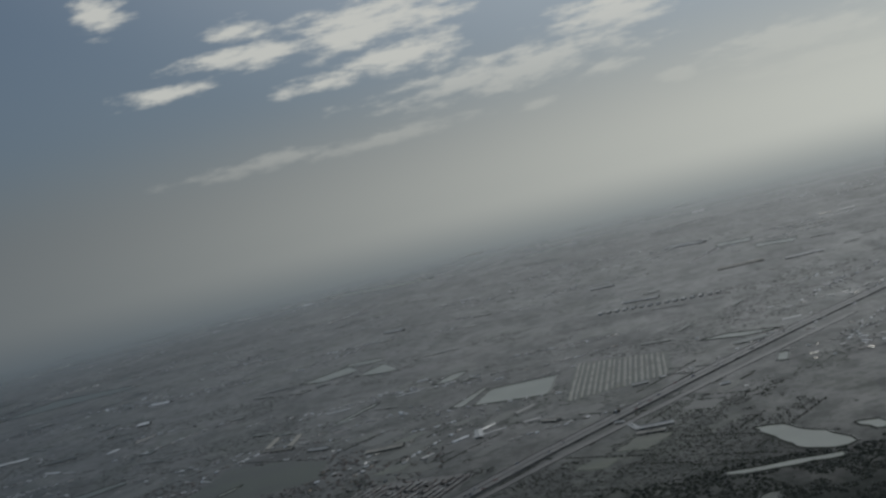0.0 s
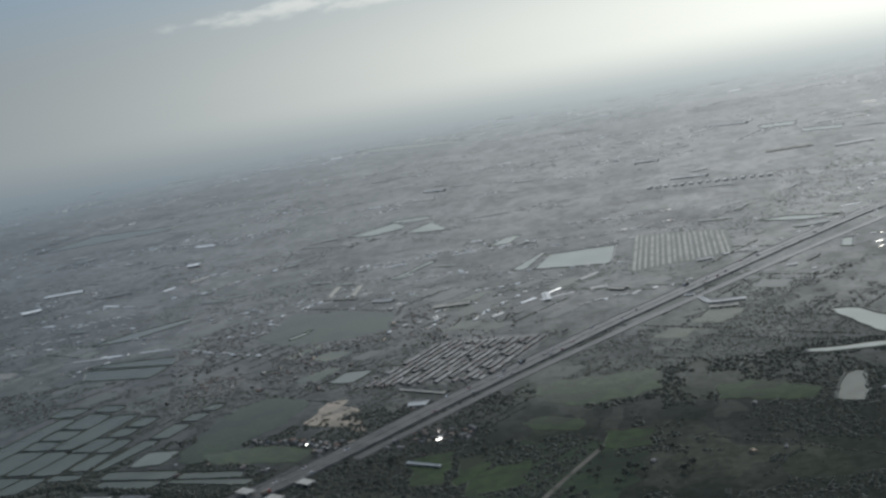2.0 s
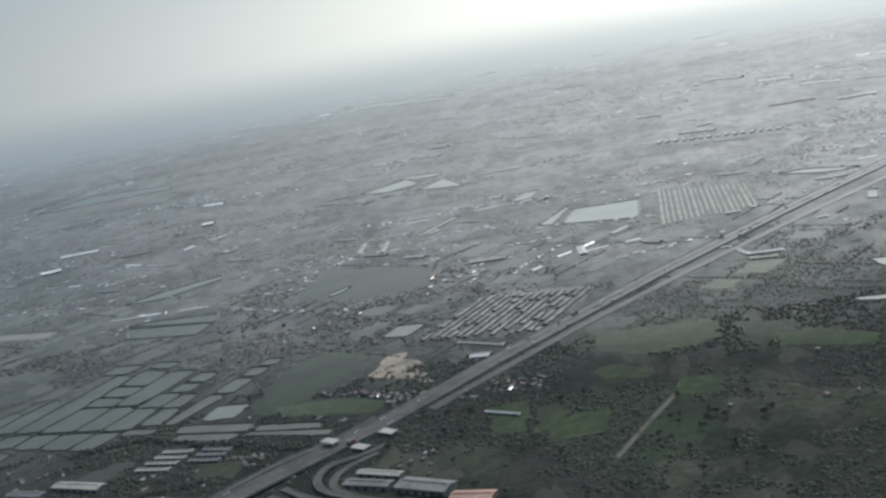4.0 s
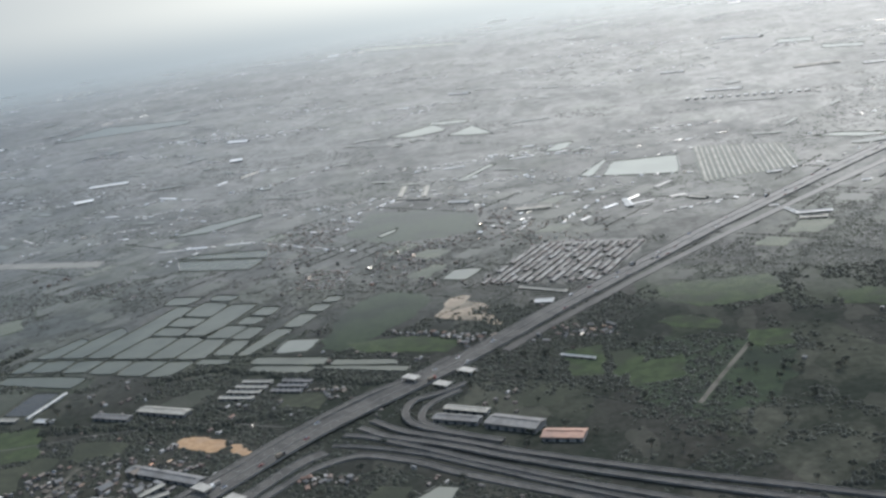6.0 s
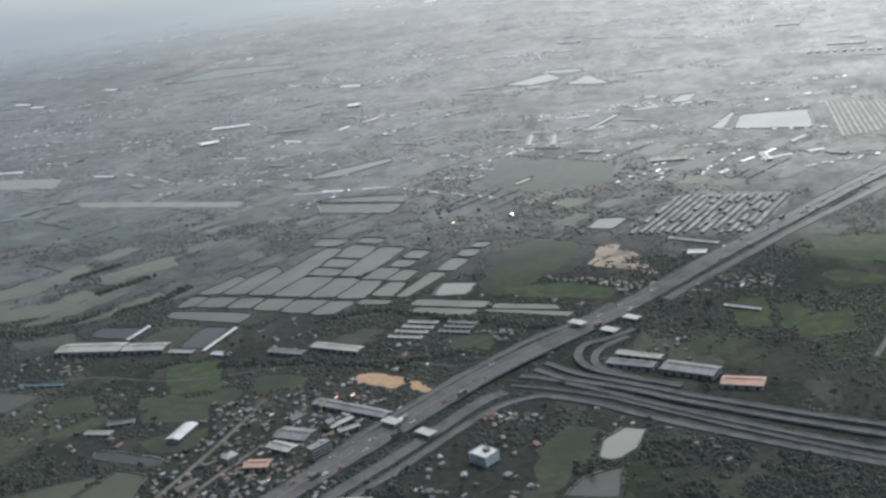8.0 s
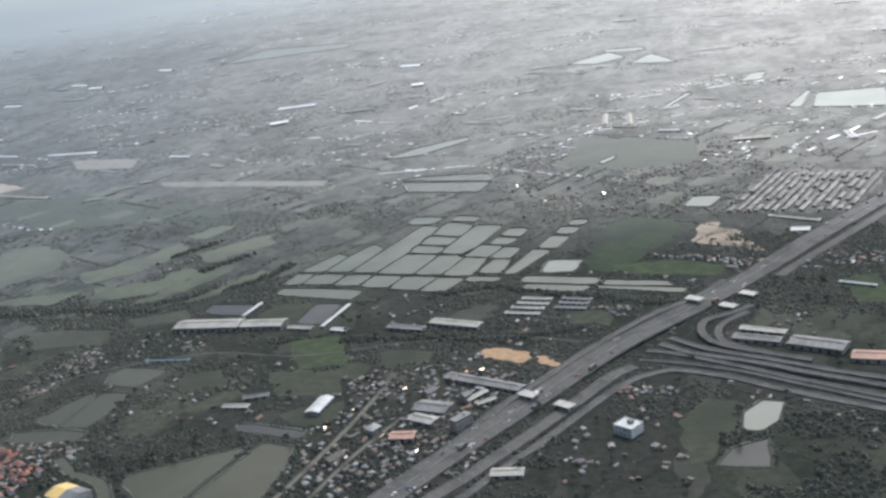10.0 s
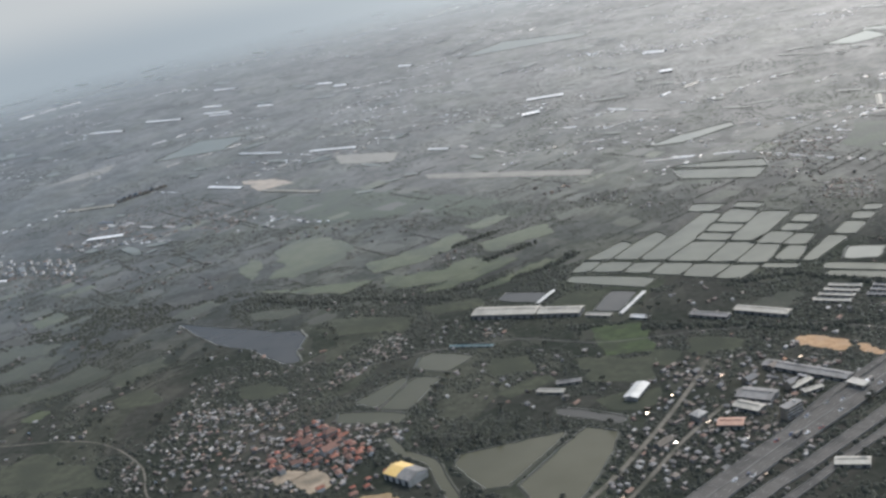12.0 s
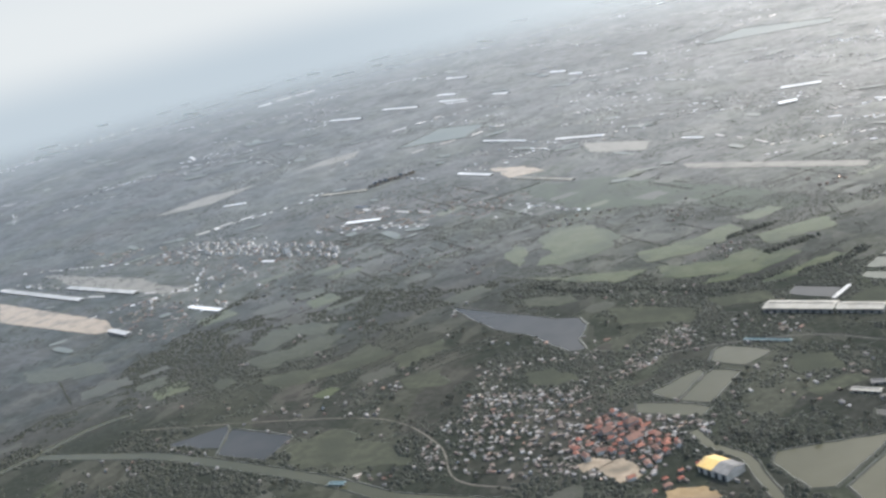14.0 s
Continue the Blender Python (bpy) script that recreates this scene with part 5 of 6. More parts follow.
def car(length=4.0, label="small car on the motorway", tall=1.3):
    top = tagged(new("car"), label, "car", "traffic on the motorway")
    w = 0.82
    part("body", box_bm(-length / 2, -w, 0.25, length / 2, w, 0.75, bevel=0.14), CAR_PAINT, top)
    bm = box_bm(-length * 0.3, -w * 0.9, 0.76, length * 0.22, w * 0.9, tall, bevel=0.04)
    for v in bm.verts:
        if v.co.z > 1.0:
            v.co.x *= 0.72
            v.co.y *= 0.86
    part("cabin", bm, DARK, top)
    part("roof", box_bm(-length * 0.2, -w * 0.74, tall + 0.004, length * 0.15, w * 0.74, tall + 0.06, bevel=0.02), CAR_PAINT, top)
    for sx in (-0.3, 0.3):
        for sy in (-1, 1):
            bm = bmesh.new()
            bmesh.ops.create_cone(bm, cap_ends=True, segments=14, radius1=0.32, radius2=0.32, depth=0.2)
            bmesh.ops.rotate(bm, matrix=Matrix.Rotation(radians(90), 3, "X"), verts=bm.verts)
            bmesh.ops.translate(bm, vec=(sx * length, sy * (w - 0.04), 0.32), verts=bm.verts)
            wheel = part("wheel", bm, RUBBER, top)
            bm = bmesh.new()
            bmesh.ops.create_cone(bm, cap_ends=True, segments=10, radius1=0.2, radius2=0.17, depth=0.23)
            bmesh.ops.rotate(bm, matrix=Matrix.Rotation(radians(90), 3, "X"), verts=bm.verts)
            bmesh.ops.translate(bm, vec=(sx * length, sy * (w - 0.04), 0.32), verts=bm.verts)
            part("rim", bm, CONCRETE, wheel, "pale metal wheel rim")
    return top


def lorry():
    top = tagged(new("lorry"), "box lorry on the motorway", "lorry", "traffic on the motorway")
    part("box", box_bm(-2.6, -1.0, 1.0, 2.0, 1.0, 2.9, bevel=0.06), WALL, top)
    part("cab", box_bm(2.2, -1.15, 0.6, 4.2, 1.15, 2.7, bevel=0.15), CAR_PAINT, top)
    part("windscreen", box_bm(4.17, -0.95, 1.6, 4.23, 0.95, 2.4, bevel=0.01), DARK, top)
    part("chassis", box_bm(-2.5, -0.8, 0.55, 2.2, 0.8, 0.98, bevel=0.03), RUBBER, top)
    for sx in (-1.9, -0.8, 3.1):
        for sy in (-1, 1):
            bm = bmesh.new()
            bmesh.ops.create_cone(bm, cap_ends=True, segments=14, radius1=0.5, radius2=0.5, depth=0.3)
            bmesh.ops.rotate(bm, matrix=Matrix.Rotation(radians(90), 3, "X"), verts=bm.verts)
            bmesh.ops.translate(bm, vec=(sx, sy * 1.0, 0.5), verts=bm.verts)
            part("wheel", bm, RUBBER, top)
    return top


def traffic():
    line = smooth_line(MOTORWAY[2:-2], 4)
    ss = sides(line)
    a, b = car(), lorry()
    used = []
    for k in range(52):
        for _ in range(20):
            i = int(rnd.random() ** 1.5 * (len(line) - 2))
            off = rnd.choice((-7.8, -4.8, -2.0, 2.0, 4.8, 7.8))
            if all(abs(i - j) > 3 or o != off for j, o in used):
                break
        used.append((i, off))
        d = line[i + 1] - line[i]
        p = line[i] + ss[i] * off
        m = pose(p.x, p.y, p.z + 0.01, 0, -math.degrees(math.atan2(d.z, d.xy.length)), math.degrees(math.atan2(d.y, d.x)) + (180 if off < 0 else 0))
        if k < 2:
            (a, b)[k].matrix_basis = m
        else:
            copy_thing((a, b)[k % 9 == 0], m)


traffic()

# ------------------------------------------------------------------ groves, hedges and trees
gen = np.random.default_rng(4)


def soft_noise(p, cell, seed):
    """Smooth chance values from 0 to 1 over the plan."""
    g = np.random.default_rng(seed).random((256, 256))
    q = p / cell + 1000.0
    i = np.floor(q).astype(int)
    f = q - i
    f = f * f * (3 - 2 * f)
    i0, i1 = i % 256, (i + 1) % 256
    top = g[i0[:, 0], i0[:, 1]] * (1 - f[:, 0]) + g[i1[:, 0], i0[:, 1]] * f[:, 0]
    bot = g[i0[:, 0], i1[:, 1]] * (1 - f[:, 0]) + g[i1[:, 0], i1[:, 1]] * f[:, 0]
    return top * (1 - f[:, 1]) + bot * f[:, 1]


def lump(sub, seed, flat=0.85):
    """An uneven crown as numpy arrays."""
    bm = bmesh.new()
    bmesh.ops.create_icosphere(bm, subdivisions=sub, radius=1.0)
    r = random.Random(seed)
    for v in bm.verts:
        v.co *= 0.62 + 0.66 * r.random()
        v.co.z = v.co.z * flat + flat * 0.75
    v = np.array([tuple(q.co) for q in bm.verts])
    f = np.array([[q.index for q in fa.verts] for fa in bm.faces])
    bm.free()
    return v, f


def dome(seed, flat, rings=2, around=7):
    """A low uneven mound of leaves, open below, as numpy arrays."""
    r = random.Random(seed)
    v, f = [(0, 0, flat * r.uniform(0.9, 1.2))], []
    for k in range(1, rings + 1):
        q = k / rings
        for j in range(around):
            a = 6.283 * (j + 0.5 * (k % 2)) / around
            s = q * r.uniform(0.75, 1.2)
            v.append((s * math.cos(a), s * math.sin(a), flat * (1 - q ** 1.8) * r.uniform(0.7, 1.25) - 0.1 * (k == rings)))
    for j in range(around):
        f.append((0, 1 + j, 1 + (j + 1) % around))
    for k in range(1, rings):
        a, b = 1 + (k - 1) * around, 1 + k * around
        for j in range(around):
            n = (j + 1) % around
            f += [(a + j, b + j, b + n), (a + j, b + n, a + n)] if k % 2 else [(a + j, b + j, a + n), (a + n, b + j, b + n)]
    return np.array(v, float), np.array(f)


def crowns(name, pts, radius, sub, label, flat=0.85, smooth=False):
    """Many crowns in one mesh: a wood that nobody could count."""
    vs, fs, base = [], [], 0
    shapes = [dome(20 + k, flat, sub + 1, 5 + 2 * sub) for k in range(7)]
    pick = gen.integers(0, 7, len(pts))
    spin = gen.random(len(pts)) * 6.283
    tall = 0.8 + 0.6 * gen.random(len(pts))
    for k, (v, f) in enumerate(shapes):
        idx = np.where(pick == k)[0]
        if not len(idx):
            continue
        c, s = np.cos(spin[idx])[:, None], np.sin(spin[idx])[:, None]
        r = radius[idx][:, None]
        x = (v[:, 0] * c - v[:, 1] * s) * r + pts[idx, 0:1]
        y = (v[:, 0] * s + v[:, 1] * c) * r + pts[idx, 1:2]
        z = v[:, 2] * r * tall[idx][:, None] - 0.15
        vs.append(np.stack([x, y, z], -1).reshape(-1, 3))
        fs.append((f[None] + (np.arange(len(idx)) * len(v))[:, None, None]).reshape(-1, 3) + base)
        base += len(idx) * len(v)
    ob = new(name, arrays_mesh(name, np.concatenate(vs), np.concatenate(fs), FOLIAGE, smooth))
    return tagged(ob, label, "trees", kind="stuff")


def house_free(pts, gap):
    ok = np.ones(len(pts), bool)
    for a, b in PLACED:
        ok &= (pts[:, 0] - a) ** 2 + (pts[:, 1] - b) ** 2 > gap * gap
    return ok


def groves():
    """Closed tree cover in patches, with a few loose shrubs between."""
    n = 190000
    p = np.stack([gen.uniform(-1250, 330, n), gen.uniform(270, 1000, n)], -1)
    wood = 0.5 * soft_noise(p, 60, 1) + 0.3 * soft_noise(p, 24, 2) + 0.2 * soft_noise(p, 9, 3)
    thick = np.clip((wood - np.where(p[:, 1] < 640, 0.475, 0.50)) * 34, 0.0, 1.0)
    dense = p[gen.random(n) < thick]
    loose = p[gen.random(n) < 0.015]
    p = np.concatenate([dense, loose])
    r = np.concatenate([1.1 + 1.7 * gen.random(len(dense)) ** 2.0, 0.7 + 1.0 * gen.random(len(loose))])
    ok = clear(p, 0.02)
    p, r = p[ok], r[ok]
    ok = house_free(p, 3.0)
    p, r = p[ok], r[ok]
    near, mid = p[:, 1] < 420, (p[:, 1] >= 420) & (p[:, 1] < 760)
    far = p[:, 1] >= 760
    crowns("grove", p[near], r[near], 2, "dense dark green trees and scrub between plots", flat=0.7, smooth=True)
    crowns("grove", p[mid], r[mid], 1, "dark green trees and scrub between plots", flat=0.5, smooth=True)
    crowns("grove", p[far], r[far], 1, "dark green trees and scrub between distant plots", flat=0.2, smooth=True)


def outer_groves():
    """The same tree cover further out, in larger crowns."""
    n = 90000
    p = np.stack([gen.uniform(-1900, 800, n), gen.uniform(480, 1750, n)], -1)
    p = p[(p[:, 1] > 1000) | (p[:, 0] < -1250)]
    wood = 0.45 * soft_noise(p, 90, 11) + 0.33 * soft_noise(p, 34, 12) + 0.22 * soft_noise(p, 13, 13)
    p = p[gen.random(len(p)) < np.clip((wood - 0.53) * 34, 0.0, 1.0)]
    p = p[clear(p, 0.02)]
    p = p[house_free(p, 4.0)]
    crowns("outer_grove", p, 2.4 + 2.2 * gen.random(len(p)) ** 1.4, 1, "dark green tree cover far out between plots", flat=0.09, smooth=True)


def hedges():
    pts = []
    u, v = np.array((0.60, 0.80)), np.array((-0.80, 0.60))
    for k in range(230):
        d = u if gen.random() < 0.55 else v
        a = np.array((gen.uniform(-1250, 330), gen.uniform(290, 1150)))
        L = gen.uniform(30, 140)
        s = np.arange(0, L, 1.7)
        pts.append(a + s[:, None] * d + gen.normal(0, 0.7, (len(s), 2)))
    # tree rows between the fairways
    for x, y in ((-700, 722), (-632, 712), (-790, 780), (-690, 778), (-640, 806)):
        s = np.arange(0, 120, 1.3)
        pts.append(np.array((x, y)) + s[:, None] * np.array((0.55, 0.83)) + gen.normal(0, 2.0, (len(s), 2)))
    # curving rows of an orchard, parted by ditches
    for k in range(34):
        s = np.arange(0, 118, 1.25)
        a = np.array((-1175 + k * 9.2, 500 + 26 * math.sin(k * 0.45)))
        bend = 7 * np.sin(s / 26 + k * 0.3)
        pts.append(a + s[:, None] * np.array((0.56, 0.83)) + bend[:, None] * np.array((0.83, -0.56)) + gen.normal(0, 0.5, (len(s), 2)))
    p = np.concatenate(pts)
    p = p[clear(p, 0.0)]
    p = p[house_free(p, 3.2)]
    crowns("hedge", p, 0.9 + 0.8 * gen.random(len(p)), 1, "rows of trees and shrubs along plot edges", flat=0.5, smooth=True)


BELTS = (((-394, 668), (-370, 676), (-345, 680), (-318, 668), (-298, 663)), ((-510, 599), (-440, 590), (-367, 578), (-330, 568), (-300, 570), (-270, 578)), ((-296, 655), (-262, 640), (-230, 622), (-205, 616)),
         ((-650, 712), (-600, 730), (-560, 760), (-545, 790)), ((-850, 735), (-790, 712), (-735, 713), (-690, 702), (-640, 692)), ((-735, 800), (-705, 830), (-650, 885)), ((-690, 742), (-655, 775), (-600, 830)))


def belts():
    """Tall dark belts of trees along ponds, lanes and fairways."""
    pts = []
    for line in BELTS:
        q = np.array([tuple(v)[:2] for v in smooth_line(line, 1.6)])
        for _ in range(4):
            pts.append(q + gen.normal(0, 2.6, q.shape))
    p = np.concatenate(pts)
    p = p[clear(p, 0.0)]
    p = p[house_free(p, 3.0)]
    crowns("tree_belt", p, 1.5 + 1.3 * gen.random(len(p)), 1, "tall dark trees in belts along ponds and lanes", flat=0.85, smooth=True)


def far_woods():
    n = 7000
    r = 1500 + 1300 * gen.random(n)
    a = np.radians(gen.uniform(-76, 50, n))
    p = np.stack([-250 + r * np.sin(a), 150 + r * np.cos(a)], -1)
    p = p[(p[:, 1] > 1750) | (p[:, 0] < -1900) | (p[:, 0] > 800)]
    wood = 0.6 * soft_noise(p, 160, 5) + 0.4 * soft_noise(p, 50, 6)
    p = p[gen.random(len(p)) < np.clip((wood - 0.52) * 14, 0.004, 1.0)]
    p = p[clear(p, 0.02)]
    d = np.linalg.norm(p - np.array((-250, 150)), axis=1)
    crowns("far_woods", p, (2.2 + 2.6 * gen.random(len(p))) * np.clip(d / 1100, 1, 2), 1, "dark tree cover on the far plain", flat=0.05, smooth=True)


# single trees with trunk, limbs and a crown of leaf clumps
def tree(h, seed):
    r = random.Random(seed)
    top = tagged(new("tree"), "broad green tree with an uneven crown", "tree", "single trees")
    bm = bmesh.new()
    bmesh.ops.create_cone(bm, cap_ends=True, segments=8, radius1=0.22, radius2=0.1, depth=h * 0.6)
    bmesh.ops.translate(bm, vec=(0, 0, h * 0.3 - 0.1), verts=bm.verts)
    for k in range(4):
        made = bmesh.ops.create_cone(bm, cap_ends=True, segments=6, radius1=0.08, radius2=0.03, depth=h * 0.4)["verts"]
        bmesh.ops.translate(bm, vec=(0, 0, h * 0.2), verts=made)
        bmesh.ops.rotate(bm, matrix=Matrix.Rotation(radians(90 * k + r.uniform(-30, 30)), 3, "Z") @ Matrix.Rotation(radians(38), 3, "Y"), verts=made)
        bmesh.ops.translate(bm, vec=(0, 0, h * 0.42), verts=made)
    part("trunk", bm, BARK, top)
    vs, fs, base = [], [], 0
    for k in range(26):
        v, f = lump(1, seed * 50 + k, 0.8)
        a, q = r.uniform(0, 6.283), math.sqrt(r.random())
        z = h * (0.45 + 0.42 * r.random())
        wide = h * 0.36 * (1.15 - abs(z / h - 0.6))
        s = h * r.uniform(0.07, 0.13)
        vs.append(v * s + np.array((math.cos(a) * q * wide, math.sin(a) * q * wide, z)))
        fs.append(f + base)
        base += len(v)
    crown = new("crown", arrays_mesh("crown", np.concatenate(vs), np.concatenate(fs), FOLIAGE))
    crown.parent = top
    return top


def single_trees():
    kinds = [tree(4.5, 1), tree(5.5, 2), tree(3.8, 3), tree(6.2, 4)]
    n = 5000
    p = np.stack([gen.uniform(-900, 100, n), gen.uniform(320, 640, n)], -1)
    p = p[clear(p, 0.03)]
    p = p[house_free(p, 4.5)][:230]
    for k, (x, y) in enumerate(p):
        m = pose(x, y, 0, 0, 0, gen.uniform(0, 360))
        if k < 4:
            kinds[k].matrix_basis = m
        else:
            copy_thing(kinds[k % 4], m)


# ------------------------------------------------------------------ plots, far ponds and far roofs
def plots():
    """Square plots laid out along the motorway's grain, each with its own crop."""
    mats = ((MEADOW, "dull olive plot of low crops"), (BANK, "olive plot of rough grass"), (BANK, "olive plot of rough grass"), (MEADOW, "dull olive plot of low crops"), (FAIRWAY, "pale plot of dry grass"))
    u, v = Vector((0.60, 0.80)), Vector((-0.80, 0.60))
    made = 0
    for i in range(-14, 16):
        for j in range(-6, 24):
            if rnd.random() < 0.62:
                continue
            c = Vector((-350, 620)) + u * (i * 52 + rnd.uniform(-8, 8)) + v * (j * 40 + rnd.uniform(-6, 6))
            if not (-1250 < c.x < 330 and 300 < c.y < 1200):
                continue
            a, b = rnd.uniform(10, 24), rnd.uniform(6, 16)
            q = [c + u * (sx * a + rnd.uniform(-4, 4)) + v * (sy * b + rnd.uniform(-3, 3)) for sx, sy in ((1, 1), (-1, 1), (-1, -1), (1, -1))]
            test = np.array([tuple(w) for w in q] + [tuple(c)] + [tuple((q[k] + q[k - 1]) / 2) for k in range(4)])
            if not clear(test, 0.08).all() or not house_free(test, 6).all():
                continue
            mat, label = rnd.choice(mats)
            field([tuple(w) for w in q], mat, label, "field", seed=300 + made, wobble=2.4, z=0.08, keep=rnd.random() < 0.7)
            made += 1


def far_ponds():
    """Slivers of water far out, too many to tell apart."""
    vs, fs = [], []
    for k in range(330):
        r = 1150 + 2900 * rnd.random() ** 1.3
        a = radians(rnd.uniform(-74, 48))
        x, y = -250 + r * math.sin(a), 150 + r * math.cos(a)
        if not can_stand(x, y, 18):
            continue
        L, W = rnd.uniform(12, 55) * max(1, r / 1800), rnd.uniform(6, 18) * max(1, r / 1500)
        t = radians(rnd.choice((53, 143, 10, -20)) + rnd.uniform(-8, 8))
        n = 10
        base = len(vs)
        for j in range(n):
            b = 6.283 * j / n
            k1 = 1 / max(abs(math.cos(b)), abs(math.sin(b))) * rnd.uniform(0.85, 1.0)
            px, py = math.cos(b) * k1 * L / 2, math.sin(b) * k1 * W / 2
            vs.append((x + px * math.cos(t) - py * math.sin(t), y + px * math.sin(t) + py * math.cos(t), 0.5 + 0.02 * (base % 40)))
        fs.append(tuple(range(base, base + n)))
    tagged(new("far_ponds", raw_mesh("far_ponds", vs, fs, WATER)), "pale ponds and flooded plots on the far plain", "water", kind="stuff")


def far_roofs():
    """Rows of roofs along far roads, in estates and villages."""
    vs, fs = [], []
    spots = []
    for k in range(560):
        r = 900 + 2700 * rnd.random() ** 1.25
        a = radians(rnd.uniform(-74, 48))
        x, y = -250 + r * math.sin(a), 150 + r * math.cos(a)
        if noise.noise((x * 0.002, y * 0.002, 3.0)) < -0.12:
            continue
        t = radians(rnd.choice((53, 10, -15, 5, 143)) + rnd.uniform(-9, 9))
        shed = rnd.random() < 0.13
        n, wide = (rnd.randint(1, 4), 3) if shed else (rnd.randint(6, 26), rnd.choice((2, 4, 14)))
        for i in range(n):
            u, v = (i - n / 2) * (rnd.uniform(36, 60) if shed else rnd.uniform(6, 11)), rnd.gauss(0, wide)
            spots.append((x + u * math.cos(t) - v * math.sin(t), y + u * math.sin(t) + v * math.cos(t), t + rnd.uniform(-0.12, 0.12), r, shed))
    for x, y, t, r, shed in spots:
        if not (y > 1000 or (x < -1250 and y > 720)) or not clear(np.array([[x, y]]), 0.03)[0]:
            continue
        big = shed
        L, W, h = (rnd.uniform(14, 36) * max(1, r / 2000), rnd.uniform(4, 6) * max(1, r / 1800), 0.6) if big else (rnd.uniform(2.5, 7.5), rnd.uniform(2.2, 3.6), rnd.uniform(0.5, 0.9))
        base = len(vs)
        sec = ((-W / 2, 0), (-W / 2, h), (0, h + W * 0.12), (W / 2, h), (W / 2, 0))
        for s in (-1, 1):
            for py, z in sec:
                px = s * L / 2
                vs.append((x + px * math.cos(t) - py * math.sin(t), y + px * math.sin(t) + py * math.cos(t), z - 0.1))
        for j in range(4):
            fs.append((base + j, base + j + 1, base + j + 6, base + j + 5))
        fs.append(tuple(base + j for j in (4, 3, 2, 1, 0)))
        fs.append(tuple(base + j for j in (5, 6, 7, 8, 9)))
    tagged(new("far_buildings", raw_mesh("far_buildings", vs, fs, FAR_ROOF)), "pale and grey roofs of distant houses and sheds", "buildings", kind="stuff")


VILLAGES = (((-398, 1030), (-384, 1157), (-312, 1155), (-316, 1054), (-358, 962)), ((-263, 911), (-252, 1021), (-187, 1008), (-182, 893), (-221, 860)), ((-328, 882), (-319, 945), (-272, 936), (-274, 867)),
            ((-186, 993), (-175, 1135), (-112, 1115), (-110, 966)), ((-122, 960), (-96, 1040), (-25, 1040), (-20, 940), (-74, 905)), ((-390, 1130), (-312, 1180), (-262, 1130), (-330, 1030)),
            ((-1400, 1180), (-1220, 1240), (-1080, 1160), (-1080, 1090), (-1230, 1010), (-1330, 1030)), ((-1430, 910), (-1300, 930), (-1200, 860), (-1250, 800), (-1400, 830)))
OUTER_VILLAGES = (((-1466, 757), (-1395, 786), (-1282, 707), (-1231, 635), (-1305, 634)), ((-1776, 1042), (-1466, 1007), (-1193, 949), (-1145, 843), (-1637, 949)), ((-827, 539), (-725, 567), (-700, 462), (-795, 463)),
                  ((-689, 565), (-657, 633), (-646, 578), (-697, 491)), ((-1367, 1133), (-1003, 1113), (-1051, 1016), (-1307, 1011)), ((-1776, 1042), (-1466, 1007), (-1193, 949), (-1145, 843), (-1637, 949)))


def outbuildings():
    """Small roofs of sheds, porches and stalls round the villages."""
    vs, fs = [], []
    near, outer = rnd, random.Random(77)
    for k in range(7200):
        dice = near if k < 5200 else outer
        x, y = dice.uniform(-1150, -60), dice.uniform(320, 1050)
        if k >= 5200:
            o = OUTER_VILLAGES[k % len(OUTER_VILLAGES)]
            x, y = (dice.uniform(min(q[i] for q in o), max(q[i] for q in o)) for i in (0, 1))
            if noise.noise((x * 0.02, y * 0.02, 4.0)) < -0.15 or not inside(o, np.array([[x, y]]))[0] or not can_stand(x, y, 3.0):
                continue
        elif k >= 3600:
            # scattered villages and estates further out
            o = VILLAGES[k % len(VILLAGES)]
            x, y = (rnd.uniform(min(q[i] for q in o), max(q[i] for q in o)) for i in (0, 1))
            if not inside(o, np.array([[x, y]]))[0] or not can_stand(x, y, 3.0):
                continue
            PLACED.append((x, y))
        elif k % 5 == 0:
            # crowded yards of the villages
            x0, y0, x1, y1 = ((-440, 335, -322, 520), (-800, 360, -690, 485), (-688, 355, -608, 455))[k // 5 % 3]
            x, y = rnd.uniform(x0, x1), rnd.uniform(y0, y1)
            if not can_stand(x, y, 3.0):
                continue
        elif noise.noise((x * 0.011, y * 0.011, 7.0)) < 0.16 - 0.04 * (y < 560) or not clear(np.array([[x, y]]), 0.03)[0]:
            continue
        L, W, h = dice.uniform(1.8, 4.5), dice.uniform(1.4, 2.6), dice.uniform(0.35, 0.8) if k >= 3600 else dice.uniform(1.0, 1.8)
        if k >= 5200 and y > 700:
            L, W = L * 1.6, W * 1.5
        t = radians(dice.choice((54, 144)) + dice.uniform(-14, 14))
        base = len(vs)
        for s in (-1, 1):
            for py, z in ((-W / 2, 0), (-W / 2, h), (0, h + W * 0.2), (W / 2, h), (W / 2, 0)):
                px = s * L / 2
                vs.append((x + px * math.cos(t) - py * math.sin(t), y + px * math.sin(t) + py * math.cos(t), z - 0.1))
        for j in range(4):
            fs.append((base + j, base + j + 1, base + j + 6, base + j + 5))
        fs.append(tuple(base + j for j in (4, 3, 2, 1, 0)))
        fs.append(tuple(base + j for j in (5, 6, 7, 8, 9)))
    tagged(new("outbuildings", raw_mesh("outbuildings", vs, fs, HUT_ROOF)), "small grey and brown roofs of sheds among trees", "sheds", kind="stuff")


plots()
outbuildings()
groves()
outer_groves()
hedges()
belts()
far_ponds()
far_roofs()
far_woods()
single_trees()


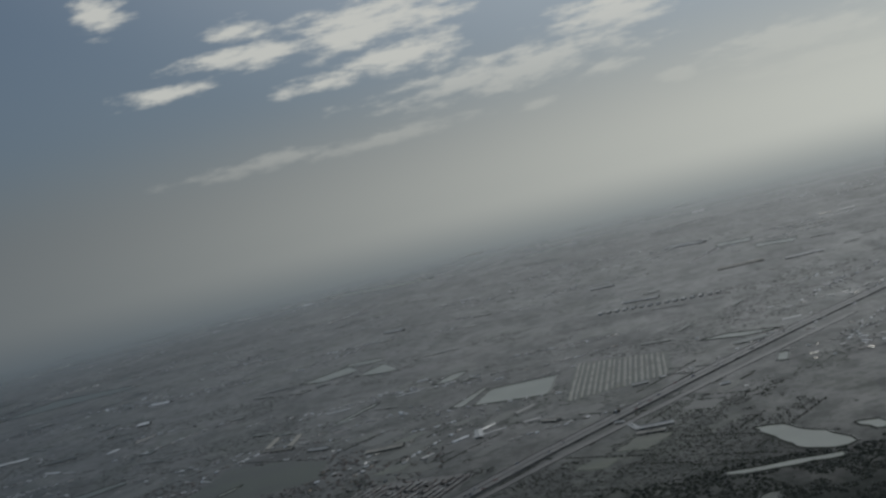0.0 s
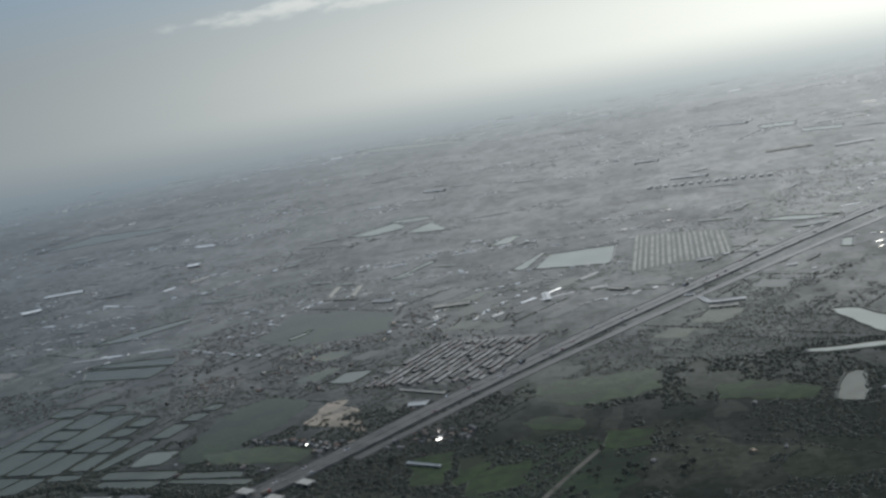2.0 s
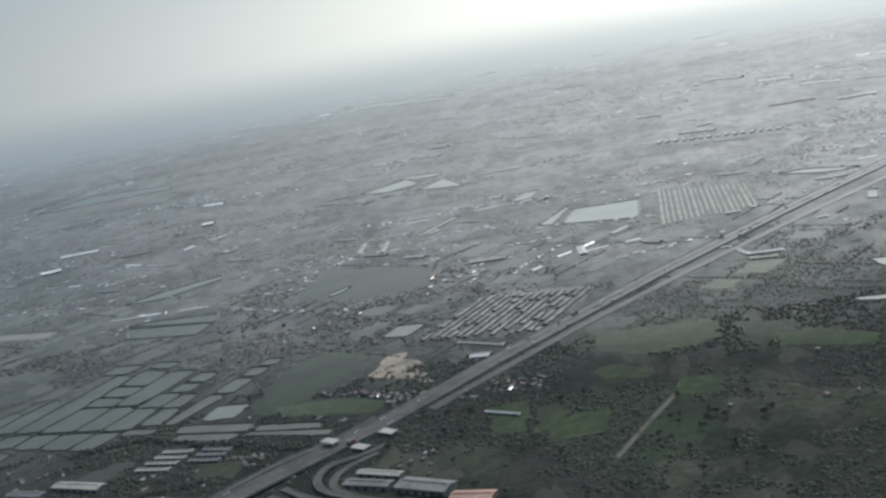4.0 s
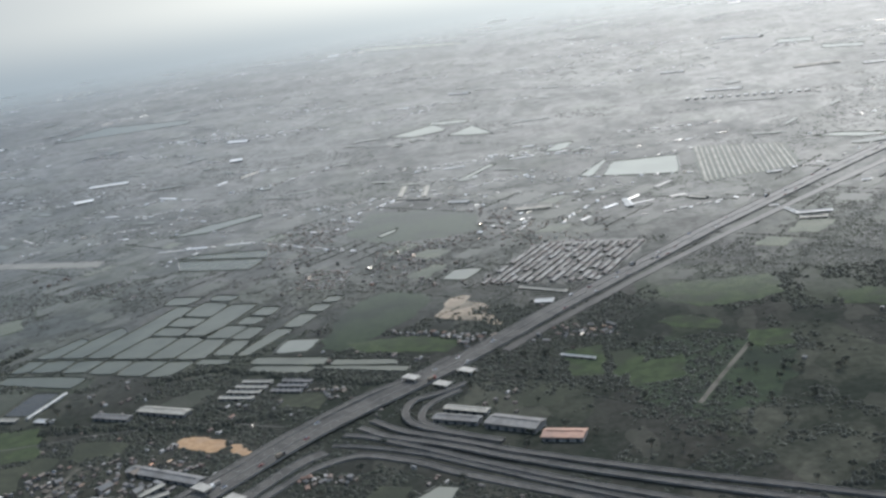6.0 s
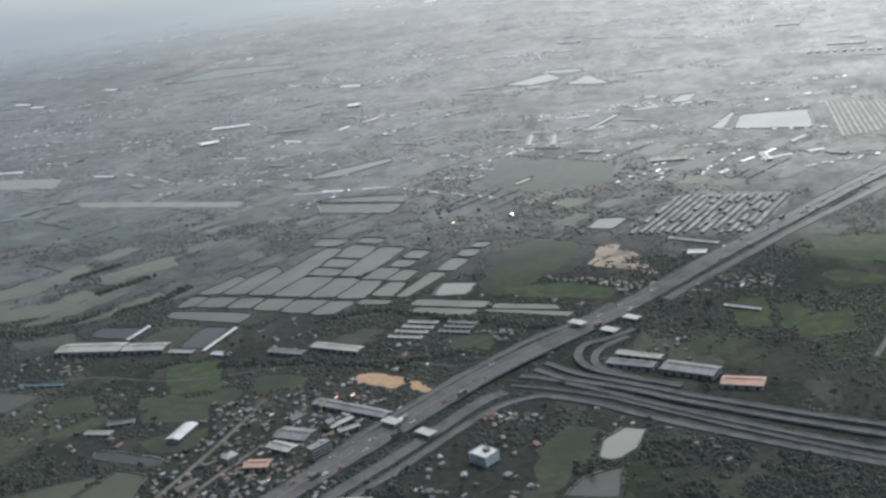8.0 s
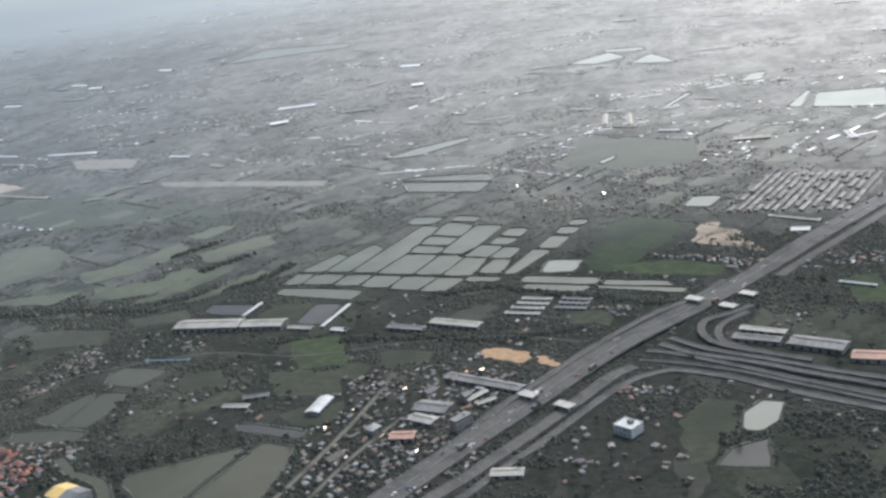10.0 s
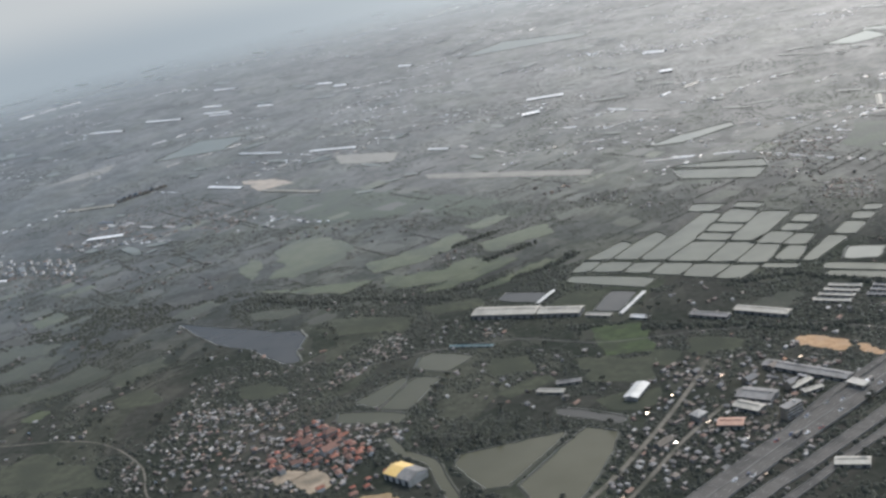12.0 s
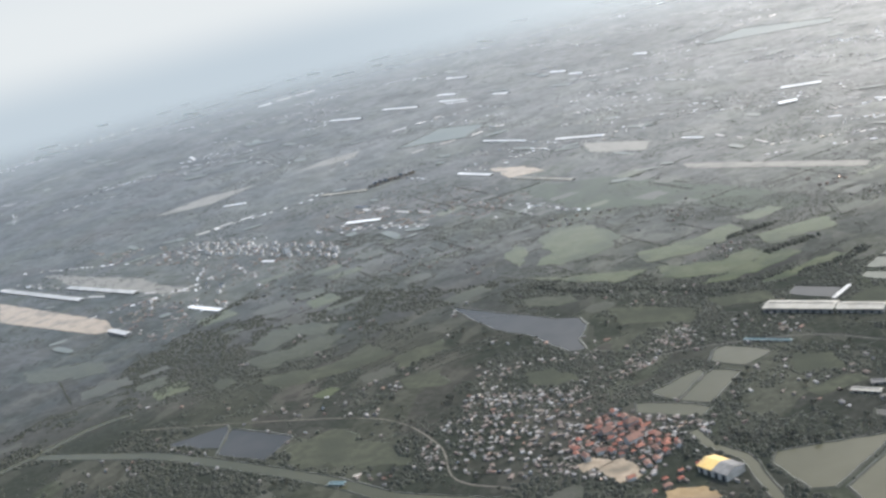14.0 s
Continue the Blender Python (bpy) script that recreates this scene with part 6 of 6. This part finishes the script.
# ------------------------------------------------------------------ the aircraft's engine
def turned_bm(profile, segments=96, arc=360.0):
    """A body of revolution round x from (x, radius) pairs."""
    bm = bmesh.new()
    rings = []
    for k in range(segments):
        a = radians(arc) * k / segments
        rings.append([bm.verts.new((x, r * math.sin(a), r * math.cos(a))) for x, r in profile])
    for k in range(segments):
        p, q = rings[k - 1], rings[k]
        for i in range(len(profile) - 1):
            bm.faces.new((p[i], p[i + 1], q[i + 1], q[i])).smooth = True
    bmesh.ops.recalc_face_normals(bm, faces=bm.faces)
    return bm


def jet_engine():
    top = tagged(new("jet_engine"), "grey jet engine nacelle with polished inlet lip, in flight", "aircraft engine")
    lip = [(0.42, 0.735), (0.25, 0.742), (0.12, 0.755), (0.05, 0.775), (0.012, 0.80), (0.0, 0.825), (0.015, 0.855), (0.05, 0.885), (0.11, 0.915), (0.2, 0.945), (0.34, 0.975)]
    part("inlet_lip", turned_bm(lip), LIP, top, "polished bare metal inlet lip")
    part("seam_band", turned_bm([(0.335, 0.966), (0.338, 0.981), (0.395, 0.990), (0.398, 0.97)]), SEAM, top, "pale buff sealing band")
    cowl = [(0.396, 0.986), (0.6, 0.995), (0.9, 1.004), (1.3, 1.006), (1.8, 0.995), (2.3, 0.965), (2.9, 0.90), (3.4, 0.82), (3.42, 0.79), (3.0, 0.80)]
    part("cowl", turned_bm(cowl), COWL, top, "satin light grey painted cowl")
    part("inlet_duct", turned_bm([(0.415, 0.737), (0.7, 0.745), (1.0, 0.755), (1.15, 0.755), (1.16, 0.70)]), DUCT, top, "dark grey inlet duct lining")
    part("fan_case", turned_bm([(1.1, 0.75), (1.3, 0.75), (1.31, 0.02)]), DARK_METAL, top)
    part("spinner", turned_bm([(0.72, 0.002), (0.76, 0.05), (0.9, 0.14), (1.1, 0.22), (1.16, 0.23)], 40), DARK_METAL, top)
    blade = bmesh.new()
    for x, r, w in ((1.0, 0.2, 0.05), (0.98, 0.45, 0.075), (0.96, 0.74, 0.09)):
        for s in (-1, 1):
            blade.verts.new((x + s * w * 0.8, s * w, r))
    blade.verts.ensure_lookup_table()
    for i in (0, 2):
        blade.faces.new([blade.verts[j] for j in (i, i + 1, i + 3, i + 2)])
    bmesh.ops.solidify(blade, geom=blade.faces[:], thickness=0.012)
    me = mesh_of("fan_blade", blade, DARK_METAL)
    for k in range(22):
        ob = new("fan_blade", me)
        ob.parent = top
        ob.rotation_euler = (radians(360 / 22 * k), 0, 0)
    for x in (1.42, 2.05):
        r = 1.006 if x < 1.5 else 0.983
        part("panel_joint", turned_bm([(x, r - 0.012), (x + 0.002, r + 0.001), (x + 0.012, r + 0.001), (x + 0.014, r - 0.012)]), SEAM_DARK, top)
    # vent scoop let into the cowl
    a = radians(-24)
    spot = Matrix.Rotation(-a, 4, "X") @ Matrix.Translation((0.80, 0, 1.000)) @ Matrix.Scale(0.85, 4)
    fr = bmesh.new()
    for x0, y0, x1, y1 in ((-0.17, -0.10, 0.17, -0.07), (-0.17, 0.07, 0.17, 0.10), (-0.17, -0.07, -0.14, 0.07), (0.14, -0.07, 0.17, 0.07)):
        box(fr, x0, y0, -0.03, x1, y1, 0.012, bevel=0.003)
    bmesh.ops.transform(fr, matrix=spot, verts=fr.verts)
    part("vent_frame", fr, FRAME, top, "bright white vent frame")
    vb = box_bm(-0.138, -0.068, -0.03, 0.138, 0.068, 0.006, bevel=0.003)
    bmesh.ops.transform(vb, matrix=spot, verts=vb.verts)
    part("vent", vb, DARK_METAL, top, "dark vent opening")
    # pylon that rises from the cowl towards the wing
    py = bmesh.new()
    secs = []
    for x, half, lo, hi in ((1.36, 0.02, 0.95, 0.99), (1.42, 0.09, 0.90, 1.05), (1.55, 0.14, 0.88, 1.09), (1.9, 0.17, 0.86, 1.15), (2.6, 0.2, 0.8, 1.28), (3.6, 0.22, 0.65, 1.5), (4.6, 0.2, 0.8, 1.68)):
        ring = []
        for k in range(14):
            b = 6.283 * k / 14
            ring.append(py.verts.new((x, half * math.sin(b), (lo + hi) / 2 + (hi - lo) / 2 * math.cos(b))))
        secs.append(ring)
    for p, q in zip(secs[:-1], secs[1:]):
        for i in range(14):
            py.faces.new((p[i - 1], p[i], q[i], q[i - 1])).smooth = True
    py.faces.new(secs[0])
    py.faces.new(secs[-1][::-1])
    bmesh.ops.recalc_face_normals(py, faces=py.faces)
    part("pylon", py, COWL, top)
    back = Vector(ENGINE_BACK).normalized()
    side = Vector(ENGINE_UP).cross(back).normalized()
    up = back.cross(side)
    m = Matrix((back, side, up)).transposed().to_4x4()
    m = m @ Matrix.Diagonal((0.85, 0.96, 0.96, 1))
    m.translation = ENGINE_AT
    top.matrix_basis = m
    return top


ENGINE_AT, ENGINE_BACK, ENGINE_UP = (-39.613, -134.666, 280.046), (0.8500, 0.4333, -0.2961), (0.2219, 0.0291, 0.9761)
jet_engine()
